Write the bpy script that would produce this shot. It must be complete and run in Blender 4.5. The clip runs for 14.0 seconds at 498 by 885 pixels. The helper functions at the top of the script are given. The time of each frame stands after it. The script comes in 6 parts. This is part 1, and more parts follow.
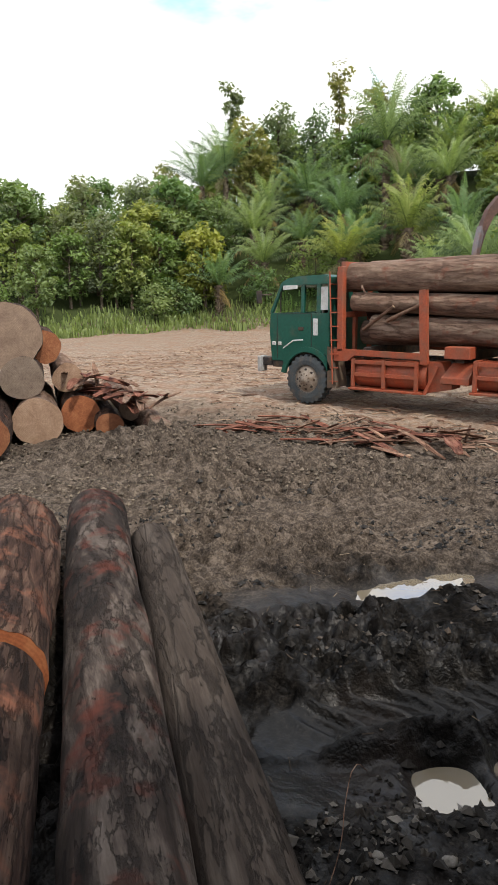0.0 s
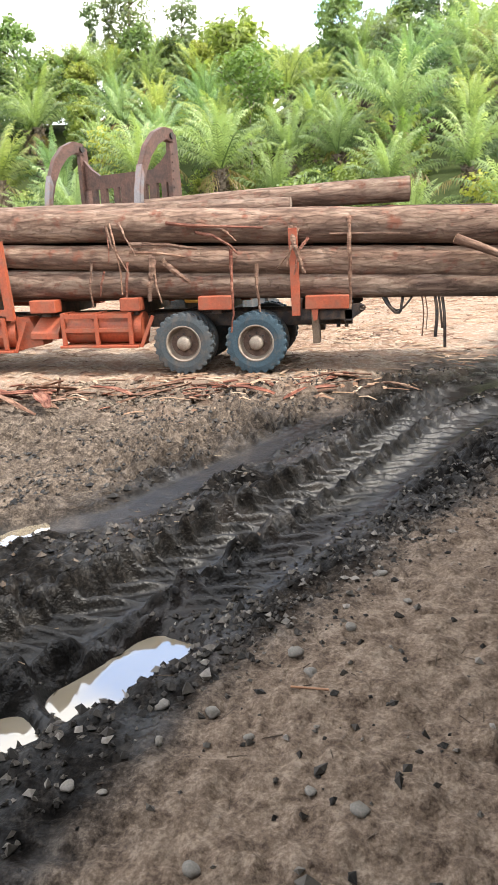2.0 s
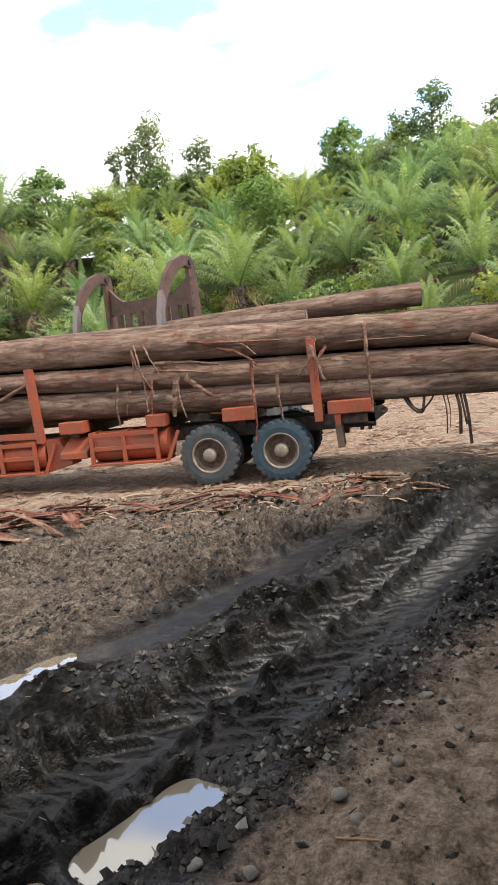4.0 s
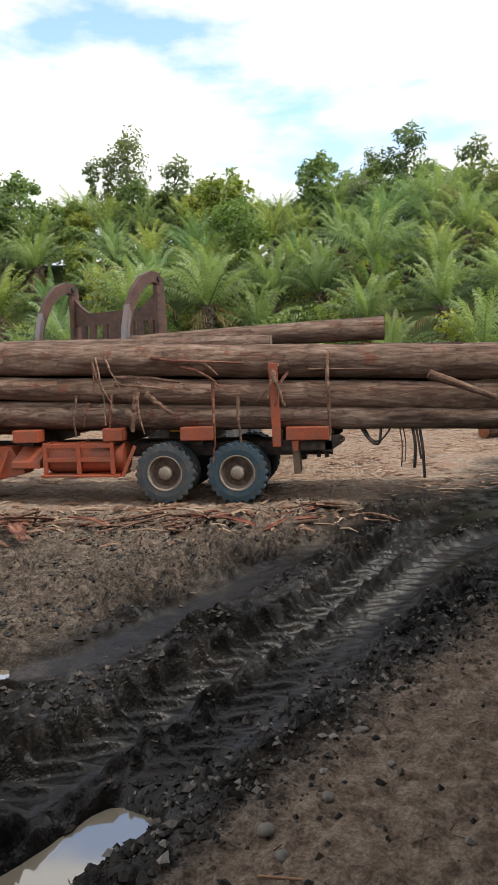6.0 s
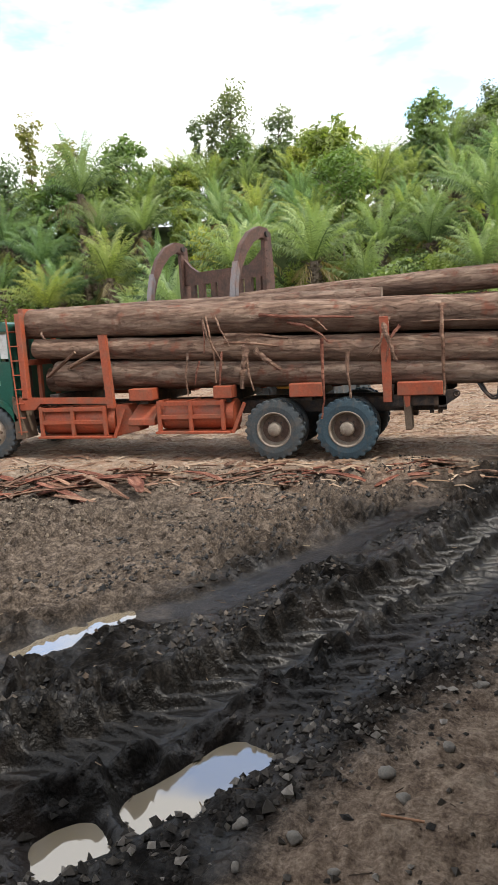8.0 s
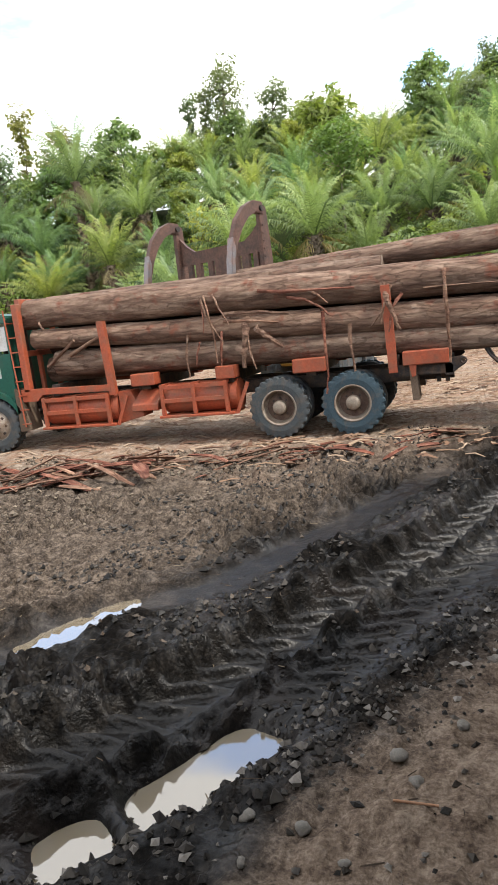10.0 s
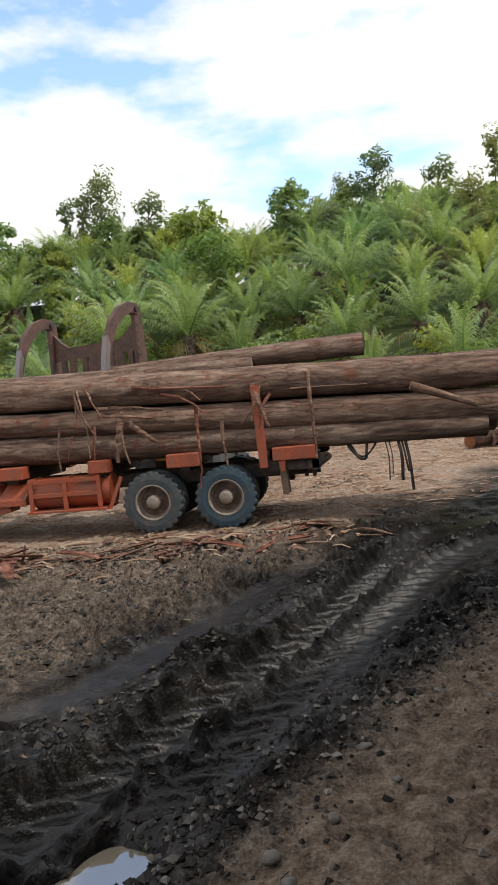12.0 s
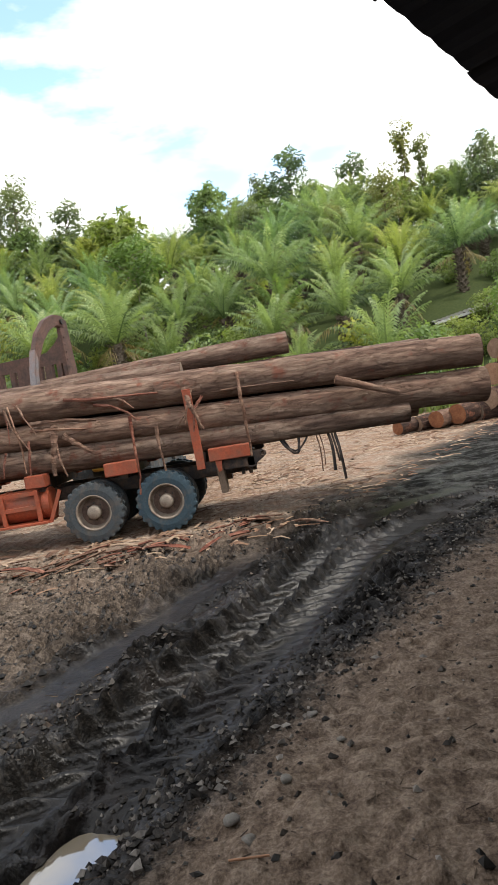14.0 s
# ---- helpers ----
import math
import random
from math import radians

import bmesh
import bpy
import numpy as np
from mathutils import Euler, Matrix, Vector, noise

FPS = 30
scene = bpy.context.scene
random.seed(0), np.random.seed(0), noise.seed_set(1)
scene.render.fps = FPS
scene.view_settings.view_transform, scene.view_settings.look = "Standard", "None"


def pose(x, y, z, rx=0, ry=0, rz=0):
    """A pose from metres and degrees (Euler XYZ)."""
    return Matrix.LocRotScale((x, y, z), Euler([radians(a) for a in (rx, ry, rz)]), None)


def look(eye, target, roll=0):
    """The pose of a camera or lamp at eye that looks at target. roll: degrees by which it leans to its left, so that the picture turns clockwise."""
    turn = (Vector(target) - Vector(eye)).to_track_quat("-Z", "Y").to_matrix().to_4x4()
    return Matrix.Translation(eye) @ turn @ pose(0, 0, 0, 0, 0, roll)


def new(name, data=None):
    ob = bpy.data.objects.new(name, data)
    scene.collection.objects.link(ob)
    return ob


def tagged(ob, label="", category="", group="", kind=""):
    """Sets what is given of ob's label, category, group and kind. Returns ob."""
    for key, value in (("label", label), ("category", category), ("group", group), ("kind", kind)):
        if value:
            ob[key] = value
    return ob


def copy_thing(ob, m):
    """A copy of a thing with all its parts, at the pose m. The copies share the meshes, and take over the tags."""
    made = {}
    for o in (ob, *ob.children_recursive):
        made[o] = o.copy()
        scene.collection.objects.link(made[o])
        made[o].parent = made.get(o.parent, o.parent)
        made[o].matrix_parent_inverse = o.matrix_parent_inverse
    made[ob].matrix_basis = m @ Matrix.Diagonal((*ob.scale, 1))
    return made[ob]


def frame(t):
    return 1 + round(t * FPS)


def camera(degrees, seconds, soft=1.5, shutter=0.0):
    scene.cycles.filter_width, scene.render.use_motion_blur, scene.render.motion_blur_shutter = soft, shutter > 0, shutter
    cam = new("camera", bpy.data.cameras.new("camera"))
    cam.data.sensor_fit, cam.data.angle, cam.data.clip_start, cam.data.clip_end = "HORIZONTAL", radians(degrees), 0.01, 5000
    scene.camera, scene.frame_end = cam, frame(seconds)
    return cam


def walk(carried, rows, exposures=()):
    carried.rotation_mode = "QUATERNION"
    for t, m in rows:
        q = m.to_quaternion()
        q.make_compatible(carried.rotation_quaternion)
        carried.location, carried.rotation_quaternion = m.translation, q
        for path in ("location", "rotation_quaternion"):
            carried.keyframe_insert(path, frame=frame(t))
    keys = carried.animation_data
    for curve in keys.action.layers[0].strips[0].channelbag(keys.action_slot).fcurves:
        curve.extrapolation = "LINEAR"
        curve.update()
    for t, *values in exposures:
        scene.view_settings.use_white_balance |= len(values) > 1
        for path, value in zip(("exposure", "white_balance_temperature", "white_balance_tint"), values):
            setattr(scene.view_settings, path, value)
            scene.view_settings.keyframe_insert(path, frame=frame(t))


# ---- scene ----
cam = camera(42.0, 14.0)
EXPOSURES = [(0, -0.48), (0.5, 0.05), (1, 0.3), (1.5, 0.5), (2, 0.75), (2.5, 0.95), (3, 0.8), (4.5, -0.4), (5, -0.52), (5.5, -0.4), (6, -0.58), (6.5, -0.5), (7, -0.33), (7.5, -0.27), (8, -0.22),
             (10.5, 0.04), (11, 0.02), (11.5, -0.22), (12, -0.7), (12.5, -0.9), (13, -0.88), (13.5, -0.45), (14, -0.3)]
PATH = [
    (0, (2.468, -11.685, 2.278), (1.178, -10.217, 1.852), -1.1),
    (0.5, (2.519, -11.629, 2.27), (1.385, -10.063, 1.756), -2.9),
    (1, (2.57, -11.629, 2.277), (1.511, -10.016, 1.752), -5.9),
    (1.5, (2.758, -11.559, 2.268), (1.932, -9.801, 1.789), -1.7),
    (2, (3.059, -11.321, 2.13), (2.738, -9.43, 1.561), -2.0),
    (2.5, (3.091, -11.235, 2.138), (2.706, -9.329, 1.669), -9.4),
    (5, (3.112, -11.221, 2.214), (2.743, -9.267, 1.994), -2.5),
    (5.5, (3.135, -11.193, 2.193), (2.831, -9.237, 1.907), -2.0),
    (6, (3.146, -11.2, 2.214), (2.865, -9.23, 2.017), -1.6),
    (6.5, (3.113, -11.231, 2.223), (2.668, -9.296, 1.984), -1.8),
    (7, (3.069, -11.219, 2.188), (2.463, -9.334, 1.906), -2.1),
    (7.5, (3.069, -11.227, 2.176), (2.49, -9.337, 1.869), -2.0),
    (8, (3.068, -11.236, 2.179), (2.473, -9.352, 1.868), -3.0),
    (10.5, (3.135, -11.026, 2.115), (2.529, -9.157, 1.739), -7.3),
    (11, (3.107, -11.163, 2.133), (2.61, -9.264, 1.748), -6.0),
    (11.5, (3.156, -11.07, 2.143), (2.657, -9.155, 1.851), -7.0),
    (12, (3.182, -11.143, 2.131), (2.939, -9.161, 2.015), -5.2),
    (12.5, (3.188, -11.194, 2.135), (3.169, -9.197, 2.038), -2.2),
    (13, (3.224, -11.229, 2.113), (3.461, -9.251, 1.933), -1.7),
    (13.5, (3.332, -11.225, 2.093), (3.631, -9.262, 1.855), -7.2),
    (14, (3.239, -11.43, 2.126), (3.188, -9.435, 1.991), -9.3),
]
walk(cam, [(t, look(eye, target, roll)) for t, eye, target, roll in PATH], EXPOSURES)

# ---- light ----
SUN_DIR = Vector((0.80, -0.20, 1.0)).normalized()
world = bpy.data.worlds.new("world")
scene.world = world
world.use_nodes = True
wn, wl = world.node_tree.nodes, world.node_tree.links
wn.clear()
w_out = wn.new("ShaderNodeOutputWorld")
w_sky = wn.new("ShaderNodeTexSky")
w_sky.sky_type, w_sky.sun_disc = "NISHITA", False
w_sky.sun_elevation = math.asin(SUN_DIR.z)
w_sky.sun_rotation = math.atan2(SUN_DIR.x, SUN_DIR.y)
w_bg = wn.new("ShaderNodeBackground")
w_bg.inputs["Strength"].default_value = 0.62
w_cloud = wn.new("ShaderNodeBackground")
w_cloud.inputs["Color"].default_value = (1.0, 1.0, 1.0, 1)
w_cloud.inputs["Strength"].default_value = 1.8
w_tc = wn.new("ShaderNodeTexCoord")
w_map = wn.new("ShaderNodeMapping")
w_map.inputs["Scale"].default_value = (2.2, 2.2, 6.0)
w_map.inputs["Location"].default_value = (0.35, 0.2, 0.1)
w_noise = wn.new("ShaderNodeTexNoise")
w_noise.inputs["Scale"].default_value = 1.3
w_noise.inputs["Detail"].default_value = 6
w_noise.inputs["Roughness"].default_value = 0.55
w_ramp = wn.new("ShaderNodeValToRGB")
w_ramp.color_ramp.elements[0].position, w_ramp.color_ramp.elements[1].position = 0.36, 0.47
w_mix = wn.new("ShaderNodeMixShader")
wl.new(w_tc.outputs["Generated"], w_map.inputs["Vector"])
wl.new(w_map.outputs["Vector"], w_noise.inputs["Vector"])
wl.new(w_noise.outputs["Fac"], w_ramp.inputs["Fac"])
wl.new(w_sky.outputs["Color"], w_bg.inputs["Color"])
wl.new(w_ramp.outputs["Color"], w_mix.inputs["Fac"])
wl.new(w_bg.outputs["Background"], w_mix.inputs[1])
wl.new(w_cloud.outputs["Background"], w_mix.inputs[2])
wl.new(w_mix.outputs["Shader"], w_out.inputs["Surface"])

sun = new("sun", bpy.data.lights.new("sun", "SUN"))
sun.data.energy, sun.data.angle, sun.data.color = 3.8, radians(3), (1.0, 0.94, 0.84)
sun.matrix_world = look(SUN_DIR * 50, (0, 0, 0))


# ---- materials ----
def mat_base(name, rough=0.8, metal=0.0, spec=0.5):
    m = bpy.data.materials.new(name)
    m.use_nodes = True
    b = m.node_tree.nodes["Principled BSDF"]
    b.inputs["Roughness"].default_value, b.inputs["Metallic"].default_value = rough, metal
    b.inputs["Specular IOR Level"].default_value = spec
    return m, m.node_tree.nodes, m.node_tree.links, b


def noise_node(nodes, links, vec, scale, detail=5, rough=0.6, dist=0.0):
    n = nodes.new("ShaderNodeTexNoise")
    n.inputs["Scale"].default_value, n.inputs["Detail"].default_value = scale, detail
    n.inputs["Roughness"].default_value, n.inputs["Distortion"].default_value = rough, dist
    links.new(vec, n.inputs["Vector"])
    return n.outputs["Fac"]


def ramp_node(nodes, links, fac, stops):
    r = nodes.new("ShaderNodeValToRGB")
    e = r.color_ramp.elements
    while len(e) < len(stops):
        e.new(0.5)
    for i, (p, c) in enumerate(stops):
        e[i].position = p
        e[i].color = (*c, 1) if len(c) == 3 else c
    links.new(fac, r.inputs["Fac"])
    return r.outputs["Color"]


def mix_node(nodes, links, fac, a, b, mode="MIX"):
    n = nodes.new("ShaderNodeMix")
    n.data_type, n.blend_type = "RGBA", mode
    for src, slot in ((fac, 0), (a, 6), (b, 7)):
        if isinstance(src, (int, float)):
            n.inputs[slot].default_value = src
        elif isinstance(src, tuple):
            n.inputs[slot].default_value = (*src, 1)
        else:
            links.new(src, n.inputs[slot])
    return n.outputs[2]


def bump_node(nodes, links, b, height, strength=0.5, distance=0.02):
    n = nodes.new("ShaderNodeBump")
    n.inputs["Strength"].default_value, n.inputs["Distance"].default_value = strength, distance
    links.new(height, n.inputs["Height"])
    links.new(n.outputs["Normal"], b.inputs["Normal"])


def coords(nodes, links, scale=(1, 1, 1), shift=False):
    tc = nodes.new("ShaderNodeTexCoord")
    mp = nodes.new("ShaderNodeMapping")
    mp.inputs["Scale"].default_value = scale
    links.new(tc.outputs["Object"], mp.inputs["Vector"])
    if not shift:
        return mp.outputs["Vector"]
    oi = nodes.new("ShaderNodeObjectInfo")
    mul = nodes.new("ShaderNodeVectorMath")
    mul.operation = "SCALE"
    mul.inputs[0].default_value = (37.0, 19.0, 53.0)
    links.new(oi.outputs["Random"], mul.inputs["Scale"])
    add = nodes.new("ShaderNodeVectorMath")
    links.new(mp.outputs["Vector"], add.inputs[0])
    links.new(mul.outputs["Vector"], add.inputs[1])
    return add.outputs["Vector"]


def mat_plain(name, col, rough=0.7, metal=0.0, var=0.35, scale=6.0, dirt=(0.16, 0.11, 0.07), dirt_amount=0.35, bump=0.15):
    m, N, L, b = mat_base(name, rough, metal)
    v = coords(N, L)
    a = noise_node(N, L, v, scale, 6, 0.65)
    g = noise_node(N, L, v, scale * 7, 4, 0.7)
    c1 = tuple(x * (1 - var) for x in col)
    c2 = tuple(min(1, x * (1 + var * 0.6)) for x in col)
    base = ramp_node(N, L, g, [(0.3, c1), (0.7, c2)])
    dm = ramp_node(N, L, a, [(0.62 - dirt_amount * 0.4, (0, 0, 0)), (0.85 - dirt_amount * 0.2, (1, 1, 1))])
    L.new(mix_node(N, L, dm, base, dirt), b.inputs["Base Color"])
    bump_node(N, L, b, g, bump, 0.01)
    return m


def mat_bark(name, dark, mid, light, streak=1.0, rough=0.9, red=(0.15, 0.062, 0.038), red_amount=0.0, crack_amount=0.5, blotch=0.6):
    m, N, L, b = mat_base(name, rough, spec=0.25)
    v = coords(N, L, (0.55, 4.0 * streak, 4.0 * streak), True)
    v2 = coords(N, L, (1, 1, 1), True)
    a = noise_node(N, L, v, 2.0, 8, 0.7, 0.6)
    k = noise_node(N, L, v2, 2.6, 5, 0.65)
    f = noise_node(N, L, v, 9.0, 6, 0.75)
    base = ramp_node(N, L, a, [(0.37, dark), (0.49, mid), (0.62, light)])
    crack = N.new("ShaderNodeTexVoronoi")
    crack.feature = "DISTANCE_TO_EDGE"
    crack.inputs["Scale"].default_value = 3.0
    vd = N.new("ShaderNodeVectorMath")
    vd.operation = "MULTIPLY_ADD"
    vd.inputs[1].default_value = (1.0, 1.0, 1.0)
    L.new(v, vd.inputs[0])
    L.new(mix_node(N, L, 0.5, f, k), vd.inputs[2])
    L.new(vd.outputs[0], crack.inputs["Vector"])
    cm = ramp_node(N, L, crack.outputs["Distance"], [(0.0, (0.25, 0.22, 0.2)), (0.10, (1, 1, 1))])
    base = mix_node(N, L, crack_amount, base, cm, "MULTIPLY")
    patch = ramp_node(N, L, k, [(0.42, (0, 0, 0)), (0.58, (1, 1, 1))])
    base = mix_node(N, L, patch, base, mix_node(N, L, blotch, base, dark))
    if red_amount:
        rm = ramp_node(N, L, noise_node(N, L, v2, 3.7, 4, 0.6), [(0.66 - red_amount * 0.2, (0, 0, 0)), (0.78 - red_amount * 0.15, (1, 1, 1))])
        base = mix_node(N, L, rm, base, mix_node(N, L, f, red, tuple(min(1, 1.7 * x) for x in red)))
    oi = N.new("ShaderNodeObjectInfo")
    tint = ramp_node(N, L, oi.outputs["Random"], [(0.0, (0.78, 0.76, 0.74)), (0.5, (1, 0.97, 0.94)), (1.0, (1.12, 1.02, 0.94))])
    L.new(mix_node(N, L, 1.0, base, tint, "MULTIPLY"), b.inputs["Base Color"])
    bump_node(N, L, b, mix_node(N, L, 0.4, noise_node(N, L, v, 5.0, 3, 0.55), cm), 1.0, 0.03)
    return m


def mat_cut(name, c1, c2, c3):
    m, N, L, b = mat_base(name, 0.85, spec=0.2)
    v = coords(N, L, (1, 1, 1), True)
    tc = N.new("ShaderNodeTexCoord")
    w = N.new("ShaderNodeTexWave")
    w.wave_type, w.rings_direction = "RINGS", "X"
    w.inputs["Scale"].default_value, w.inputs["Distortion"].default_value = 14.0, 3.0
    w.inputs["Detail"].default_value, w.inputs["Detail Scale"].default_value = 3.0, 1.5
    L.new(tc.outputs["Object"], w.inputs["Vector"])
    n = noise_node(N, L, v, 5.0, 6, 0.7)
    s = noise_node(N, L, v, 40.0, 3, 0.7)
    base = ramp_node(N, L, n, [(0.3, c1), (0.52, c2), (0.72, c3)])
    base = mix_node(N, L, 0.22, base, w.outputs["Color"], "MULTIPLY")
    base = mix_node(N, L, 0.25, base, ramp_node(N, L, s, [(0.3, c1), (0.7, c3)]))
    oi = N.new("ShaderNodeObjectInfo")
    tint = ramp_node(N, L, oi.outputs["Random"], [(0.0, (0.7, 0.66, 0.64)), (0.5, (1, 0.95, 0.9)), (1.0, (1.1, 0.85, 0.7))])
    L.new(mix_node(N, L, 1.0, base, tint, "MULTIPLY"), b.inputs["Base Color"])
    bump_node(N, L, b, s, 0.4, 0.01)
    return m


def mat_leaf(name, dark, light, yellow):
    m, N, L, b = mat_base(name, 0.5, spec=0.35)
    g = N.new("ShaderNodeNewGeometry")
    # tone: brightness per leaf group; in crowns it carries light from above
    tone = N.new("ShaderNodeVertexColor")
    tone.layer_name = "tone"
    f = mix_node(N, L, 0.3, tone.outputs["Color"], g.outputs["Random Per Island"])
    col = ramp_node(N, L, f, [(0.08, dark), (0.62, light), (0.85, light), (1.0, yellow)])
    oi = N.new("ShaderNodeObjectInfo")
    tint = ramp_node(N, L, oi.outputs["Random"], [(0.0, (0.75, 0.9, 0.85)), (0.4, (1, 1, 1)), (0.8, (1.12, 1.05, 0.85)), (1.0, (1.4, 1.15, 0.7))])
    col = mix_node(N, L, 1.0, col, tint, "MULTIPLY")
    L.new(col, b.inputs["Base Color"])
    tr = N.new("ShaderNodeBsdfTranslucent")
    L.new(mix_node(N, L, 1.0, col, (1.3, 1.4, 0.6), "MULTIPLY"), tr.inputs["Color"])
    mx = N.new("ShaderNodeMixShader")
    mx.inputs[0].default_value = 0.42
    L.new(b.outputs[0], mx.inputs[1])
    L.new(tr.outputs[0], mx.inputs[2])
    L.new(mx.outputs[0], N["Material Output"].inputs["Surface"])
    return m


M_BARK = mat_bark("pale_bark", (0.10, 0.062, 0.047), (0.205, 0.137, 0.103), (0.31, 0.23, 0.178), red=(0.13, 0.055, 0.037), red_amount=0.45, crack_amount=0.12, streak=0.8, blotch=0.35)
M_BARK_D = mat_bark("grey_bark", (0.014, 0.010, 0.008), (0.055, 0.040, 0.033), (0.19, 0.155, 0.132), streak=0.45, red=(0.085, 0.026, 0.017), red_amount=0.65, blotch=0.35)
M_BARK_R = mat_bark("red_bark", (0.020, 0.011, 0.008), (0.068, 0.038, 0.028), (0.15, 0.098, 0.073), red_amount=0.5)
M_BARK_S = mat_bark("smooth_bark", (0.038, 0.029, 0.023), (0.056, 0.043, 0.035), (0.095, 0.078, 0.065), streak=0.9, crack_amount=0.12, blotch=0.3)
M_CUT = mat_cut("sawn_wood", (0.22, 0.135, 0.09), (0.34, 0.23, 0.16), (0.44, 0.32, 0.23))
M_CUT_O = mat_cut("orange_wood", (0.17, 0.065, 0.034), (0.30, 0.125, 0.062), (0.40, 0.20, 0.105))
M_CUT_G = mat_cut("weathered_wood", (0.16, 0.12, 0.095), (0.25, 0.20, 0.16), (0.33, 0.27, 0.21))
M_ORANGE = mat_plain("orange_steel", (0.36, 0.075, 0.030), 0.6, 0.0, 0.3, 3.0, (0.19, 0.09, 0.055), 0.45)
M_GREEN = mat_plain("green_paint", (0.012, 0.095, 0.066), 0.35, 0.0, 0.25, 2.5, (0.10, 0.09, 0.06), 0.2, 0.03)
M_TYRE = mat_plain("tyre_rubber", (0.055, 0.066, 0.072), 0.85, 0.0, 0.35, 5.0, (0.13, 0.10, 0.075), 0.35)
M_TYRE_B = mat_plain("blue_grey_rubber", (0.035, 0.065, 0.085), 0.8, 0.0, 0.35, 5.0, (0.12, 0.10, 0.08), 0.25)
M_RIM = mat_plain("dusty_rim", (0.30, 0.25, 0.20), 0.7, 0.2, 0.3, 8.0, (0.14, 0.09, 0.06), 0.4)
M_RIM_D = mat_plain("rusty_rim", (0.10, 0.06, 0.045), 0.8, 0.1, 0.4, 8.0, (0.20, 0.14, 0.10), 0.4)
M_STEEL = mat_plain("dark_steel", (0.045, 0.040, 0.038), 0.65, 0.4, 0.4, 7.0, (0.15, 0.09, 0.055), 0.45)
M_GRAPPLE = mat_plain("worn_grapple_steel", (0.14, 0.075, 0.055), 0.55, 0.4, 0.45, 4.0, (0.045, 0.034, 0.030), 0.5)
M_SHINE = mat_plain("scraped_steel", (0.22, 0.20, 0.20), 0.4, 0.7, 0.3, 5.0, (0.25, 0.13, 0.09), 0.4)
# Near-black puts the shade of the unlit roof underside into the colour
M_ROOF = mat_plain("shaded_roof_sheet", (0.010, 0.010, 0.014), 0.8, 0.0, 0.3, 2.0, (0.012, 0.010, 0.009), 0.3)
M_ZINC = mat_plain("grey_roof_sheet", (0.45, 0.45, 0.44), 0.5, 0.3, 0.2, 2.0, (0.25, 0.2, 0.16), 0.4)
M_WHITE = mat_plain("white_paint", (0.62, 0.62, 0.60), 0.5, 0.0, 0.15, 5.0, (0.3, 0.25, 0.2), 0.25, 0.03)
M_FLAP = mat_plain("muddy_flap", (0.14, 0.10, 0.07), 0.9, 0.0, 0.3, 5.0)
M_YELLOW = mat_plain("yellow_machine_paint", (0.42, 0.24, 0.03), 0.5, 0.0, 0.3, 3.0, (0.14, 0.09, 0.05), 0.5)
M_STRIP = mat_bark("bark_strip_brown", (0.12, 0.066, 0.047), (0.25, 0.15, 0.105), (0.38, 0.265, 0.195), crack_amount=0.1)
M_STRIP_R = mat_bark("bark_strip_red", (0.12, 0.042, 0.03), (0.24, 0.098, 0.066), (0.36, 0.19, 0.135), crack_amount=0.1)
M_STONE = mat_plain("grey_stone", (0.15, 0.135, 0.115), 0.8, 0.0, 0.35, 12.0, (0.08, 0.065, 0.05), 0.4)
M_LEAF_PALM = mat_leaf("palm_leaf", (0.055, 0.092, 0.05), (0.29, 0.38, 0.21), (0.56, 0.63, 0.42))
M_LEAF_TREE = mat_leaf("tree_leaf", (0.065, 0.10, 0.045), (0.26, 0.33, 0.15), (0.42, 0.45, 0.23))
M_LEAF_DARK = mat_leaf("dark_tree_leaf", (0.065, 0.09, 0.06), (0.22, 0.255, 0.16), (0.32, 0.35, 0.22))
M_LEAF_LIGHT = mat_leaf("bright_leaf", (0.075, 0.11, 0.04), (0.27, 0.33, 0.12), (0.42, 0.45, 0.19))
M_DRYLEAF = mat_leaf("dry_leaf", (0.15, 0.115, 0.07), (0.28, 0.22, 0.13), (0.4, 0.33, 0.2))
M_TRUNK = mat_bark("tree_trunk", (0.07, 0.055, 0.04), (0.16, 0.13, 0.10), (0.27, 0.235, 0.19))
M_PALE_TRUNK = mat_bark("pale_trunk", (0.22, 0.19, 0.15), (0.38, 0.35, 0.29), (0.5, 0.47, 0.4))

m, N, L, b = mat_base("glass_pane", 0.05)
b.inputs["Base Color"].default_value = (0.75, 0.85, 0.8, 1)
b.inputs["Transmission Weight"].default_value = 1.0
b.inputs["IOR"].default_value = 1.05
b.inputs["Specular IOR Level"].default_value = 0.9
M_GLASS = m

m, N, L, b = mat_base("muddy_water", 0.03)
b.inputs["Base Color"].default_value = (0.20, 0.165, 0.115, 1)
b.inputs["IOR"].default_value = 1.33
b.inputs["Specular IOR Level"].default_value = 0.9
v = coords(N, L)
bump_node(N, L, b, noise_node(N, L, v, 5.0, 2), 0.02, 0.01)
b.inputs["Coat Weight"].default_value = 1.0
b.inputs["Coat IOR"].default_value = 2.4
b.inputs["Coat Roughness"].default_value = 0.02
M_WATER = m


# ---- ground ----
def hash2(i, j, seed):
    h = (i * 374761393 + j * 668265263 + seed * 974634777) & 0xFFFFFFFF
    h = ((h ^ (h >> 13)) * 1274126177) & 0xFFFFFFFF
    return ((h ^ (h >> 16)) & 0xFFFF) / 65535.0


